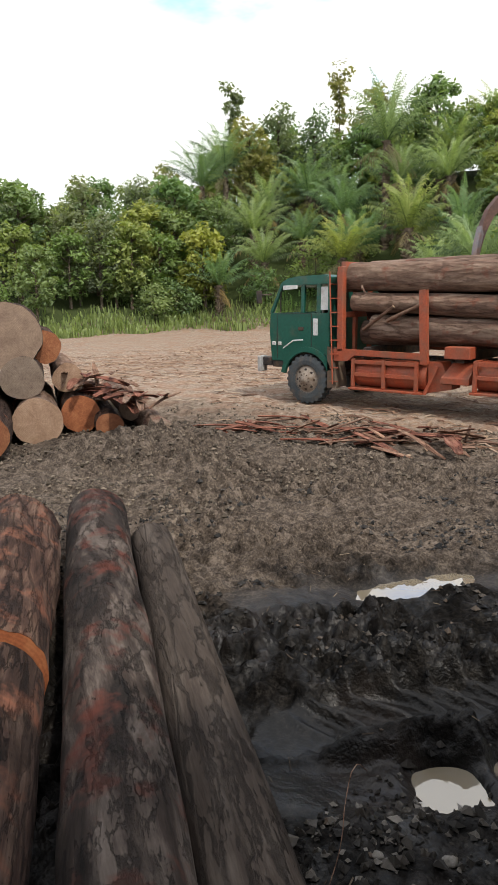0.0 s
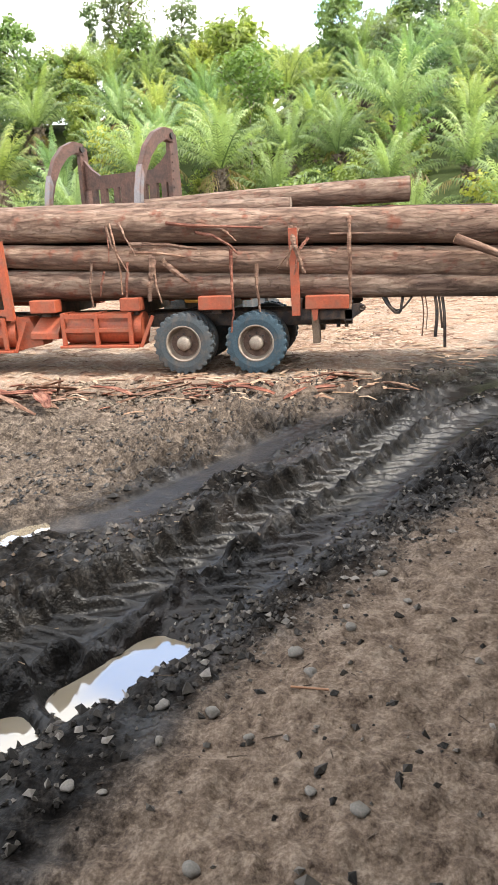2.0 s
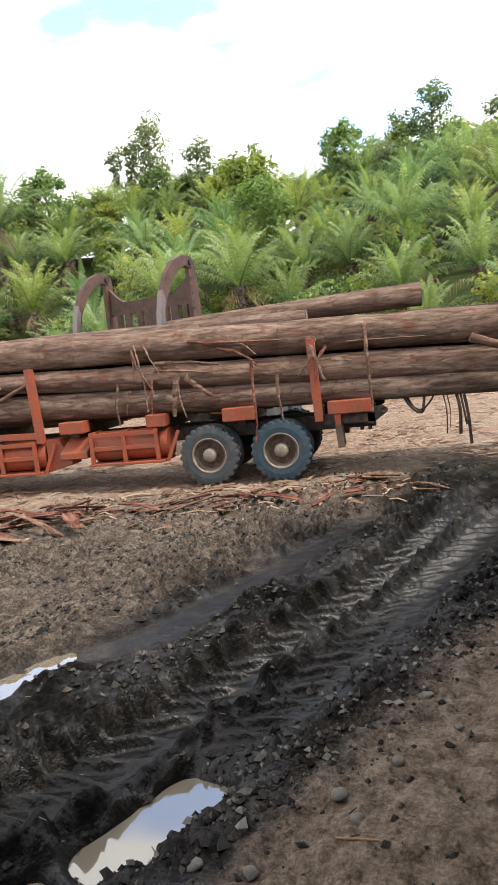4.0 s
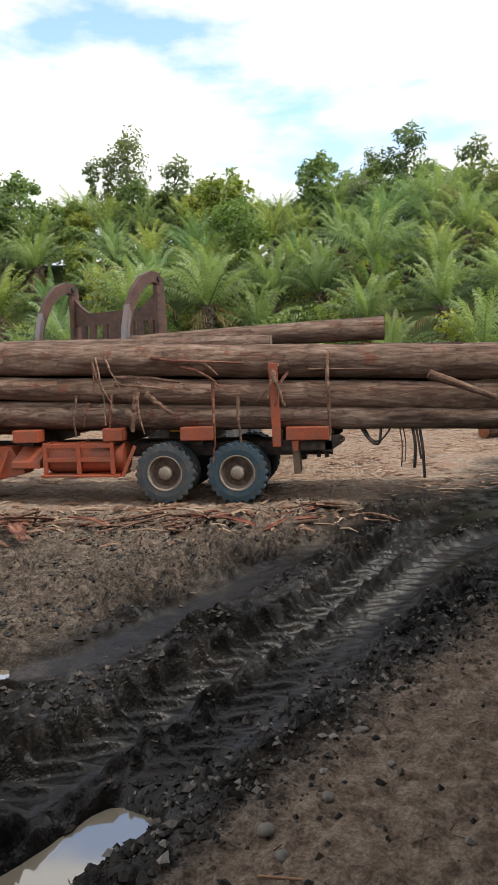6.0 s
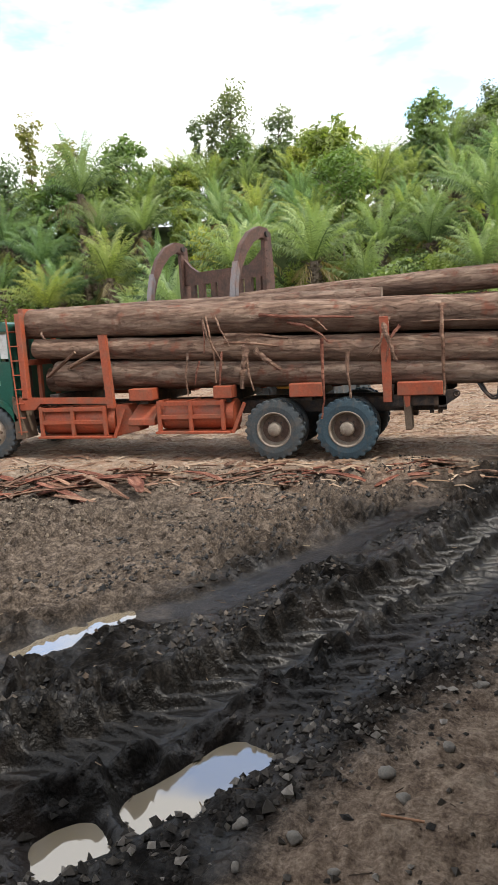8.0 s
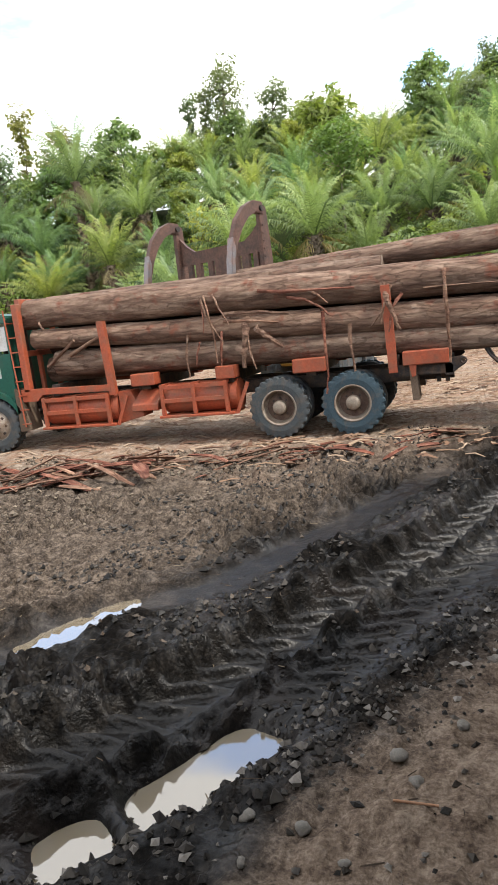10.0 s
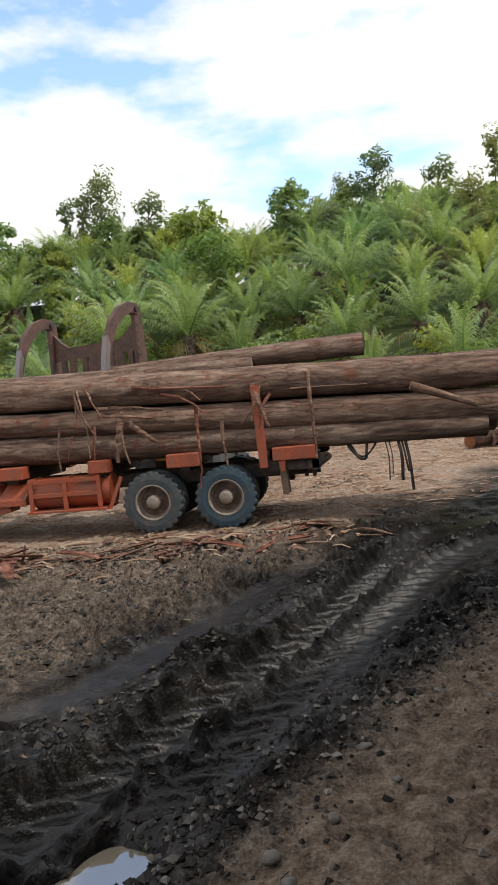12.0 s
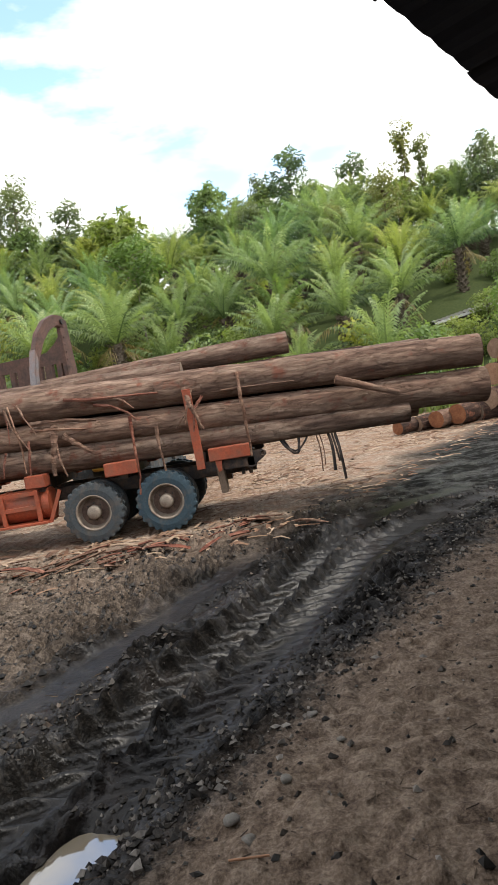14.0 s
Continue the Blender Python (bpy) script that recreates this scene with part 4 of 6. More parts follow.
def lying(u0, u1, n0, n1, z0, z1, r0, r1, seed, bark, cut, label, lump=0.05):
    p0, p1 = U * u0 + NN * n0, U * u1 + NN * n1
    return make_log((p0.x, p0.y, z0), (p1.x, p1.y, z1), r0, r1, seed, bark, cut, label, "logs lying in the mud", lump, 60, 0.004, 40)


lying(-7.9, -2.45, -8.19, -8.20, 0.28, 0.27, 0.235, 0.27, 91, M_BARK_D, M_CUT_G, "grey-barked log with torn red patches lying in mud", 0.06)
lying(-8.2, -3.05, -7.77, -7.73, 0.17, 0.15, 0.21, 0.19, 92, M_BARK_S, M_CUT_G, "smooth grey log half sunk in the mud", 0.025)
lying(-5.45, -3.0, -8.83, -8.86, 0.36, 0.36, 0.33, 0.33, 93, M_BARK_R, M_CUT_O, "thick red-barked log butt lying in a row", 0.09)
lying(-8.2, -5.52, -8.85, -8.84, 0.33, 0.34, 0.31, 0.325, 94, M_BARK_R, M_CUT_O, "peeled brown log lying in a row", 0.05)


# ---- water in the ruts ----
def pool(points, level, label):
    bm = bmesh.new()
    bm.faces.new([bm.verts.new((x, y, level)) for x, y in points])
    return thing("puddle", bm, M_WATER, label, "puddle", "puddles in the ruts", kind="structure")


pool([(0.85, -9.6), (1.4, -9.3), (1.95, -8.75), (2.35, -8.2), (2.2, -7.7), (1.85, -7.8), (1.45, -8.35), (0.75, -9.15)], -0.15, "muddy brown water standing in a deep wheel rut")
pool([(-0.3, -7.6), (0.1, -7.7), (0.75, -6.6), (0.65, -6.2), (0.25, -6.25), (-0.25, -7.2)], -0.10, "shallow muddy puddle reflecting the sky")


def gz(x, y):
    return float(ground_height(np.array([x]), np.array([y]))[0])


def raw_mesh(name, verts, faces, material, tones=None):
    data = bpy.data.meshes.new(name)
    data.from_pydata([tuple(p) for p in verts], [], faces)
    if tones is not None:
        t_ = np.repeat(np.array(tones, np.float32)[:, None], 4, 1)
        data.color_attributes.new("tone", "FLOAT_COLOR", "POINT").data.foreach_set("color", t_.reshape(-1))
    data.materials.append(material)
    data.update()
    return data


# ---- loose log pile by the clearing ----
PILE = "loose logs in the heap"
AX = Vector((-0.86, 0.51, 0))
for k, (x, y, z, r, ln, bark, cut, lab) in enumerate((
        (-5.15, -4.95, 0.20, 0.22, 3.6, M_BARK, M_CUT_G, "pale log with a grey sawn end half in mud"),
        (-6.6, -5.0, 0.22, 0.23, 3.5, M_BARK_R, M_CUT_O, "reddish log with shreds of bark in a heap"),
        (-7.2, -5.15, 0.40, 0.33, 4.5, M_BARK_R, M_CUT_O, "log with a bright orange sawn end in a heap"),
        (-7.2, -6.0, 0.38, 0.40, 4.5, M_BARK, M_CUT, "log with a pale pink sawn end in a heap"),
        (-7.6, -6.0, 1.08, 0.36, 4.5, M_BARK_D, M_CUT_G, "log with a grey-brown sawn end in a heap"),
        (-7.75, -6.1, 1.78, 0.56, 4.5, M_BARK_R, M_CUT_G, "thick log with a weathered sawn end on top of a heap"),
        (-6.55, -7.35, 0.42, 0.42, 4.5, M_BARK_R, M_CUT_O, "dark log at the near side of a heap"),
        (-7.9, -4.9, 0.95, 0.27, 4.0, M_BARK, M_CUT, "pale log lying higher in a heap"),
        (-6.9, -4.25, 0.42, 0.24, 3.6, M_BARK, M_CUT_G, "pale stripped log at the edge of a heap"),
        (-7.9, -5.35, 1.55, 0.30, 3.5, M_BARK_R, M_CUT_O, "reddish log behind the top of a heap"),
        (-7.5, -7.0, 1.12, 0.34, 4.5, M_BARK_D, M_CUT, "grey log on the lower side of a heap"),
        (-8.6, -5.3, 0.35, 0.35, 4.0, M_BARK_R, M_CUT_O, "brown log at the bottom of a heap"),
        (-8.7, -4.3, 0.5, 0.30, 4.0, M_BARK, M_CUT, "pale log at the back of a heap"))):
    p = Vector((x, y, z))
    make_log(p, p + AX * ln + Vector((0, 0, R.uniform(-0.08, 0.05))), r, r * R.uniform(0.85, 1.0), 120 + k, bark, cut, lab, PILE, 0.07, 26, 0.01, 24)

# ---- log heap at the far right of the yard ----
FAR = "logs in the far heap"
AR = Vector((0.82, 0.57, 0))
for k, (x, z, r) in enumerate(((12.65, 2.95, 0.40), (13.24, 3.62, 0.33), (13.75, 2.64, 0.42), (14.85, 2.55, 0.36), (11.66, 2.45, 0.36), (11.94, 2.0, 0.30), (13.68, 1.92, 0.34), (14.48, 1.62, 0.40), (15.51, 1.6, 0.50), (11.47, 1.6, 0.42),
                               (12.46, 0.62, 0.35), (13.11, 0.5, 0.33), (14.98, 0.40, 0.42), (16.24, 0.45, 0.5), (10.05, 0.38, 0.36), (9.29, 0.31, 0.30), (7.91, 0.24, 0.25), (13.82, 1.07, 0.40), (12.51, 1.24, 0.34), (8.6, 0.25, 0.27), (11.2, 0.75, 0.40), (15.6, 0.62, 0.45), (17.0, 1.3, 0.5), (10.7, 0.35, 0.34), (16.4, 2.3, 0.42), (12.2, 1.85, 0.33))):
    off = R.uniform(-0.5, 0.5) + (0.6 if z > 1.5 else 0)
    sc = 1 + off / 23.0
    p = Vector((3.3 + (x - 3.3) * sc, 11.5 + off, 2.1 + (z - 2.1) * sc))
    d_ = (AR + Vector((R.uniform(-0.12, 0.12), R.uniform(-0.12, 0.12), R.uniform(-0.04, 0.02)))).normalized()
    cut = R.choice((M_CUT, M_CUT, M_CUT_O, M_CUT_O, M_CUT_G))
    make_log(p, p + d_ * R.uniform(2.6, 4.5), r, r * 0.9, 160 + k, R.choice((M_BARK, M_BARK_R, M_BARK_R, M_BARK_R)), cut, {M_CUT: "log with a pale sawn end in a heap", M_CUT_O: "log with an orange sawn end in a heap", M_CUT_G: "log with a grey sawn end in a heap"}[cut], FAR, 0.06, 12, 0.01, 18)

# ---- wheel loader behind the truck, its log grapple over the load ----
loader = base_empty("wheel_loader", "wheel loader with a worn log grapple held over the load", "loader", Matrix.Translation((-1.62, 2.3, 0)) @ Matrix.Rotation(math.atan2(-0.92, -0.39), 4, "Z"))
# local axes: x forward, y to its left
for sy in (-1, 1):
    yy = 1.20 * sy
    bm = bmesh.new()
    slab(bm, [(-0.22, 2.5), (0.02, 2.5), (0.06, 3.3), (0.06, 4.22), (-0.02, 4.34), (-0.16, 4.30), (-0.24, 3.3)], yy - 0.05, yy + 0.05, 0.008)
    for z in (3.35, 3.5, 3.65, 3.8, 3.95):
        rod(bm, (0.0, yy - 0.07, z), (0.0, yy + 0.07, z), 0.02, seg=8)
    part("grapple_post", bm, M_GRAPPLE, loader, "rust-brown bolted steel upright")
    arc_out = [(-0.05, 4.38), (0.22, 4.40), (0.50, 4.28), (0.76, 4.02), (0.93, 3.66), (1.02, 3.28), (1.05, 2.98)]
    arc_in = [(0.97, 2.98), (0.91, 3.26), (0.80, 3.56), (0.62, 3.86), (0.40, 4.08), (0.18, 4.18), (-0.05, 4.14)]
    bm = bmesh.new()
    slab(bm, arc_out + arc_in, yy - 0.07, yy + 0.07, 0.012)
    part("clamp_arm", bm, M_GRAPPLE, loader, "curved rust-brown clamp arm")
    bm = bmesh.new()
    slab(bm, [(0.93, 3.70), (1.03, 3.30), (1.075, 2.95), (0.96, 2.95), (0.94, 3.26), (0.88, 3.52)], yy - 0.078, yy + 0.078, 0.008)
    part("clamp_tip", bm, M_SHINE, loader, "clamp tip scraped to bare steel")
    bm = bmesh.new()
    rod(bm, (0.02, yy - 0.11, 4.26), (0.02, yy + 0.11, 4.26), 0.06, seg=14)
    part("pivot_pin", bm, M_STEEL, loader)
    bm = bmesh.new()
    slab(bm, [(0.05, 2.55), (1.35, 2.40), (1.35, 2.46), (0.05, 2.72)], yy - 0.06, yy + 0.06, 0.008)
    part("fork_tine", bm, M_GRAPPLE, loader)
    bm = bmesh.new()
    slab(bm, [(-0.1, 2.75), (-0.1, 2.45), (-1.8, 2.05), (-3.4, 2.2), (-3.4, 2.5), (-1.9, 2.4)], yy * 0.42 - 0.06, yy * 0.42 + 0.06, 0.01)
    part("lift_arm", bm, M_YELLOW, loader)
bm = bmesh.new()
wv = [(1.20, 4.10), (0.95, 3.86), (0.72, 3.72), (-0.72, 3.72), (-0.95, 3.86), (-1.20, 4.10), (-1.20, 3.46), (1.20, 3.46)]
a_ = [bm.verts.new((-0.02, y, z)) for y, z in wv]
b_ = [bm.verts.new((-0.10, y, z)) for y, z in wv]
bm.faces.new(a_), bm.faces.new(b_[::-1])
for k in range(len(wv)):
    bm.faces.new((a_[k], b_[k], b_[(k + 1) % 8], a_[(k + 1) % 8]))
bmesh.ops.recalc_face_normals(bm, faces=bm.faces)
part("grapple_plate", bm, M_GRAPPLE, loader, "dented rust-brown steel back plate")
for yy, w_ in ((-0.92, 0.07), (-0.66, 0.09), (-0.30, 0.07), (0.05, 0.22), (0.45, 0.07), (0.70, 0.10), (0.98, 0.07)):
    bm = box(bmesh.new(), -0.10, -0.02, yy - w_, yy + w_, 3.12, 3.47, 0.01)
    part("grapple_bar", bm, M_GRAPPLE, loader)
bm = box(bmesh.new(), -0.16, 0.0, -1.2, 1.2, 2.98, 3.14, 0.01)
part("grapple_beam", bm, M_GRAPPLE, loader)
bm = bmesh.new()
box(bm, -4.2, -2.6, -0.75, 0.75, 0.9, 2.3, 0.06)
part("front_frame", bm, M_YELLOW, loader)
bm = box(bmesh.new(), -7.4, -4.3, -0.85, 0.85, 0.9, 2.4, 0.08)
part("engine_cover", bm, M_YELLOW, loader)
bm = box(bmesh.new(), -5.3, -4.0, -0.75, 0.75, 2.4, 3.1, 0.06)
part("loader_cab", bm, M_STEEL, loader)
for lx in (-3.2, -6.4):
    for sy in (-1, 1):
        bm = bmesh.new()
        lathe(bm, [(0.36, 0.06), (0.55, 0.0), (0.72, 0.03), (0.80, 0.08), (0.82, 0.28), (0.80, 0.48), (0.72, 0.53), (0.55, 0.56), (0.36, 0.5), (0.0001, 0.48)], 36)
        for k in range(24):
            for h_ in (0, 1):
                mm = Matrix.Rotation(2 * math.pi * (k + 0.5 * h_) / 24, 4, "Y") @ Matrix.Translation((0.81, 0.04 + 0.26 * h_, 0))
                box(bm, -0.05, 0.045, 0, 0.22, -0.035, 0.035, 0.0, mm)
        lathe(bm, [(0.36, 0.06), (0.33, 0.14), (0.0001, 0.16)], 36)
        ob = part("loader_wheel", bm, M_TYRE, loader, "big lugged loader tyre")
        ob.matrix_basis = pose(lx, -1.28 if sy < 0 else 1.28, 0.86, 0, 0, 0 if sy < 0 else 180)

# ---- open shed roof over the camera ----
shed = base_empty("open_shed", "open shed on timber posts, its sheet-metal roof coloured near-black as if unlit", "shed", Matrix.Translation((3.80, -9.09, 0)) @ Matrix.Rotation(math.atan2(0.794, 0.607), 4, "Z"))
# local x along the eave, -y inwards
# Beyond the visible eave the roof is added, unseen, to block sky light
for k in range(30):
    x0 = -13.76 + 0.92 * k
    jag = -0.034 + 0.012 * (k * 7 % 3 - 1)
    bm = bmesh.new()
    rows = []
    for i in range(13):
        x = x0 + 0.96 * i / 12
        z = 0.006 * math.cos(2 * math.pi * i / 3.0)
        rows.append([bm.verts.new((x, yy + (jag if yy > -0.5 else 0), 3.42 + z + 0.10 * -yy * 0.9 + 0.006 * (k % 2))) for yy in (0.0, -5.0, -10.0)])
    for a, c in zip(rows[:-1], rows[1:]):
        for j in range(2):
            bm.faces.new((a[j], c[j], c[j + 1], a[j + 1]))
    bmesh.ops.solidify(bm, geom=list(bm.faces), thickness=0.004)
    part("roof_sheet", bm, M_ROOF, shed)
# Purlins and rafters take the same shade-dark colour as the sheets
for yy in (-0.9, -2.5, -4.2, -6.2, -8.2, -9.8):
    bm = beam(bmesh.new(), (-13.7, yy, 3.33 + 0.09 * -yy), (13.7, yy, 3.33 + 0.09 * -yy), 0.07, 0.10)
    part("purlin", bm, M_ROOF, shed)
for px in (-13.4, -9.8, -6.2, -1.2, 4.0, 9.0, 13.4):
    for yy in (-3.4, -6.2, -9.6):
        wx, wy = (shed.matrix_world @ Vector((px, yy, 0))).xy
        g_ = gz(wx, wy)
        bm = rod(bmesh.new(), (px, yy, g_ - 0.1), (px, yy, 3.30 + 0.09 * -yy), 0.075, seg=10)
        part("post", bm, M_TRUNK, shed)
    bm = beam(bmesh.new(), (px, -0.6, 3.31), (px, -9.7, 4.13), 0.06, 0.10)
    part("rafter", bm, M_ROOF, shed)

# Walls out of view, added to keep sky light from behind off the mud
bm = box(bmesh.new(), -13.8, 13.8, -10.05, -9.95, -0.3, 4.25, 0.0)
part("back_wall", bm, M_TRUNK, shed, "added unseen timber wall that blocks sky light from behind")
for sx in (-13.85, 13.8):
    bm = box(bmesh.new(), sx, sx + 0.08, -9.95, -3.0, -0.3, 3.55, 0.0)
    part("end_wall", bm, M_TRUNK, shed, "added unseen timber end wall that blocks sky light")

# ---- hut roofs at the forest edge ----
for (x0, z0), (x1, z1), yy in (((14.9, 5.1), (18.9, 5.75), 30.0), ((21.6, 5.3), (26.4, 5.65), 30.0)):
    hut = base_empty("hut", "small open hut with a grey sheet-metal roof", "hut", group="huts at the forest edge")
    for s_, nm in ((0, "roof"),):
        bm = bmesh.new()
        n = 26
        rows = []
        for i in range(n + 1):
            f = i / n
            x, z = x0 + (x1 - x0) * f, z0 + (z1 - z0) * f + 0.025 * math.cos(i * math.pi)
            rows.append([bm.verts.new((x, yy - 0.2, z - 0.22)), bm.verts.new((x + 0.3, yy + 3.5, z + 0.25))])
        for a, c in zip(rows[:-1], rows[1:]):
            bm.faces.new((a[0], c[0], c[1], a[1]))
        bmesh.ops.solidify(bm, geom=list(bm.faces), thickness=0.03)
        part(nm, bm, M_ZINC, hut)
    bm = bmesh.new()
    beam(bm, (x0, yy - 0.24, z0 - 0.30), (x1, yy - 0.24, z1 - 0.30), 0.05, 0.16)
    part("fascia", bm, M_WHITE, hut, "pale fascia board")
    for xx in (x0 + 0.4, (x0 + x1) / 2, x1 - 0.4):
        for y2 in (yy + 0.1, yy + 3.0):
            bm = rod(bmesh.new(), (xx, y2, gz(xx, y2) - 0.2), (xx, y2, z0 + (z1 - z0) * (xx - x0) / (x1 - x0) - 0.15), 0.09, seg=8)
            part("post", bm, M_TRUNK, hut)
    bm = box(bmesh.new(), x0 + 0.6, x1 - 0.6, yy + 1.4, yy + 1.5, gz((x0 + x1) / 2, yy) - 0.6, z0 - 0.3, 0.01)
    part("wall", bm, M_TRUNK, hut)

# ---- forest ----
RF = np.random.RandomState(7)


def frond(verts, faces, base, az, e0, length, droop, rng, pairs=20, width=0.095, leaf=0.70):
    """One feathered leaf: a rib that arches over and leaflets to both sides."""
    n = 9
    pts, p, e = [], np.array(base, float), e0
    h = np.array([math.cos(az), math.sin(az), 0.0])
    for i in range(n):
        pts.append(p.copy())
        p = p + (h * math.cos(e) + np.array([0, 0, 1.0]) * math.sin(e)) * length / (n - 1)
        e -= droop * (0.1 + 2.3 * (i / n) ** 1.6) / n
    side = np.array([-h[1], h[0], 0.0])
    k0 = len(verts)
    for i, q in enumerate(pts):
        w = 0.055 * (1 - i / n) + 0.01
        verts += [q - side * w, q + side * w]
    for i in range(n - 1):
        faces.append((k0 + 2 * i, k0 + 2 * i + 1, k0 + 2 * i + 3, k0 + 2 * i + 2))
    for j in range(pairs):
        s = 0.14 + 0.86 * j / (pairs - 1)
        f = s * (n - 1)
        i = min(int(f), n - 2)
        q = pts[i] + (pts[i + 1] - pts[i]) * (f - i)
        t = pts[i + 1] - pts[i]
        t = t / np.linalg.norm(t)
        up = np.cross(side, t)
        ll = leaf * (math.sin(math.pi * min(1, 0.22 + 0.75 * s)) ** 0.7) * rng.uniform(0.85, 1.1)
        for sg in (-1, 1):
            d = side * sg * 0.62 + t * 0.7 + up * rng.uniform(-0.05, 0.45)
            d = d / np.linalg.norm(d)
            m_ = q + d * ll * 0.55
            tip = q + d * ll * 0.95 - np.array([0, 0, ll * rng.uniform(0.3, 0.75)])
            w = t * width * 0.5
            k = len(verts)
            verts += [q - w * 0.6, q + w * 0.6, m_ + w, m_ - w, tip]
            faces.append((k, k + 1, k + 2, k + 3))
            faces.append((k + 3, k + 2, k + 4))


def palm(name, label, trunk_h, length, fronds, seed, mat, dead=4, up=1.35, trunk_mat=None):
    rng = np.random.RandomState(seed)
    ob = base_empty(name, label, "palm tree", group="palms on the hill")
    bm = bmesh.new()
    rod(bm, (0, 0, -1.5), (0, 0, trunk_h), 0.34, 0.26, 12, True)
    for k in range(60):
        a, z = k * 2.4, -0.5 + (trunk_h + 0.4) * k / 60
        mm = Matrix.Translation((0.3 * math.cos(a), 0.3 * math.sin(a), z)) @ Matrix.Rotation(a, 4, "Z") @ Matrix.Rotation(-0.6, 4, "Y")
        box(bm, 0, 0.26, -0.07, 0.07, -0.04, 0.04, 0.0, mm)
    part("trunk", bm, trunk_mat or M_TRUNK, ob, "trunk rough with old leaf bases")
    verts, faces, tones = [], [], []
    for k in range(fronds):
        f = k / fronds
        frond(verts, faces, (0, 0, trunk_h), k * 2.39996 + rng.uniform(-0.2, 0.2), up + 0.05 - 1.05 * f + rng.uniform(-0.12, 0.12), length * rng.uniform(0.82, 1.1), rng.uniform(1.3, 2.2), rng)
        # Young upper fronds are paler; light from above is put into tone too.
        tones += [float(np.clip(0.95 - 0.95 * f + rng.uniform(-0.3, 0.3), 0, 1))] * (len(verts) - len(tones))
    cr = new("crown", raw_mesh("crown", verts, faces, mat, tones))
    cr.parent = ob
    if dead:
        verts, faces = [], []
        for k in range(dead):
            frond(verts, faces, (0, 0, trunk_h - 0.2), k * 2.1 + rng.uniform(-0.4, 0.4), -0.5 + rng.uniform(-0.3, 0.2), length * 0.7, 1.0, rng, 14)
        de = new("dry_leaves", raw_mesh("dry_leaves", verts, faces, M_DRYLEAF, [0.5] * len(verts)))
        de.parent = ob
        tagged(de, "hanging dry brown leaves")
    return ob


def leaf_cloud(verts, faces, centre, radius, count, size, rng, flat=0.7):
    c = np.array(centre)
    d = rng.normal(size=(count, 3))
    d /= np.linalg.norm(d, axis=1)[:, None]
    pos = c + d * (radius * rng.uniform(0.55, 1.0, (count, 1))) * np.array([1, 1, flat])
    for p, dd in zip(pos, d):
        n_ = dd * 0.6 + np.array([0, 0, 0.7]) + rng.normal(size=3) * 0.45
        n_ /= np.linalg.norm(n_)
        t = np.cross(n_, rng.normal(size=3))
        t /= np.linalg.norm(t)
        b2 = np.cross(n_, t)
        s = size * rng.uniform(0.6, 1.35)
        k = len(verts)
        verts += [p - t * s, p - b2 * s * 0.45 - n_ * s * 0.1, p + t * s - n_ * s * 0.25, p + b2 * s * 0.45 - n_ * s * 0.1]
        faces.append((k, k + 1, k + 2, k + 3))


def broad_tree(name, label, height, crown_w, crown_from, clouds, leaves, leaf, seed, mat, trunk_mat, shape="round", trunk_r=0.22, category="tree", group="trees on the hill", cloud_r=0.9):
    rng = np.random.RandomState(seed)
    ob = base_empty(name, label, category, group=group)
    bm = bmesh.new()
    bendx, bendy = rng.uniform(-0.4, 0.4, 2)
    stem = [Vector((bendx * s * s, bendy * s * s, -1.5 + (height * 0.88 + 1.5) * s)) for s in np.linspace(0, 1, 7)]
    for i in range(6):
        rod(bm, stem[i], stem[i + 1], trunk_r * (1 - 0.14 * i), trunk_r * (1 - 0.14 * (i + 1)), 9, i in (0, 5))
    verts, faces, tones = [], [], []
    limbs = bmesh.new()
    for k in range(clouds):
        f = rng.uniform(0, 1)
        z = crown_from + (height - crown_from) * f
        if shape == "round":
            w = crown_w * math.sin(math.pi * (0.12 + 0.80 * f)) ** 0.8
        elif shape == "slim":
            w = crown_w * (0.5 + 0.5 * math.sin(7 * f + seed))
        else:
            w = crown_w * (1.05 - f) ** 0.7
        a = rng.uniform(0, 2 * math.pi)
        rr = w * rng.uniform(0.35, 1.0)
        c = (bendx * f + rr * math.cos(a), bendy * f + rr * math.sin(a), z + rng.uniform(-0.3, 0.3))
        leaf_cloud(verts, faces, c, cloud_r * rng.uniform(0.6, 1.25), leaves, leaf, rng)
        # Higher clumps toned lighter, lower ones darker: crown shading put into leaf colour.
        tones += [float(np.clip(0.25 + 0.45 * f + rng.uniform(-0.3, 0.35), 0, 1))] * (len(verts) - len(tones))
        if k % 3 == 0:
            s = min(0.95, max(0.15, (z - 0.8) / height))
            j = Vector((bendx * s * s, bendy * s * s, z - rr * 0.55))
            rod(limbs, j, c, 0.07 * trunk_r / 0.2, 0.02, 5, False)
    part("trunk", bm, trunk_mat, ob, "", True)
    part("branching", limbs, trunk_mat, ob, "", True)
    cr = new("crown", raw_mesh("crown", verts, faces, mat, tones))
    cr.parent = ob
    return ob


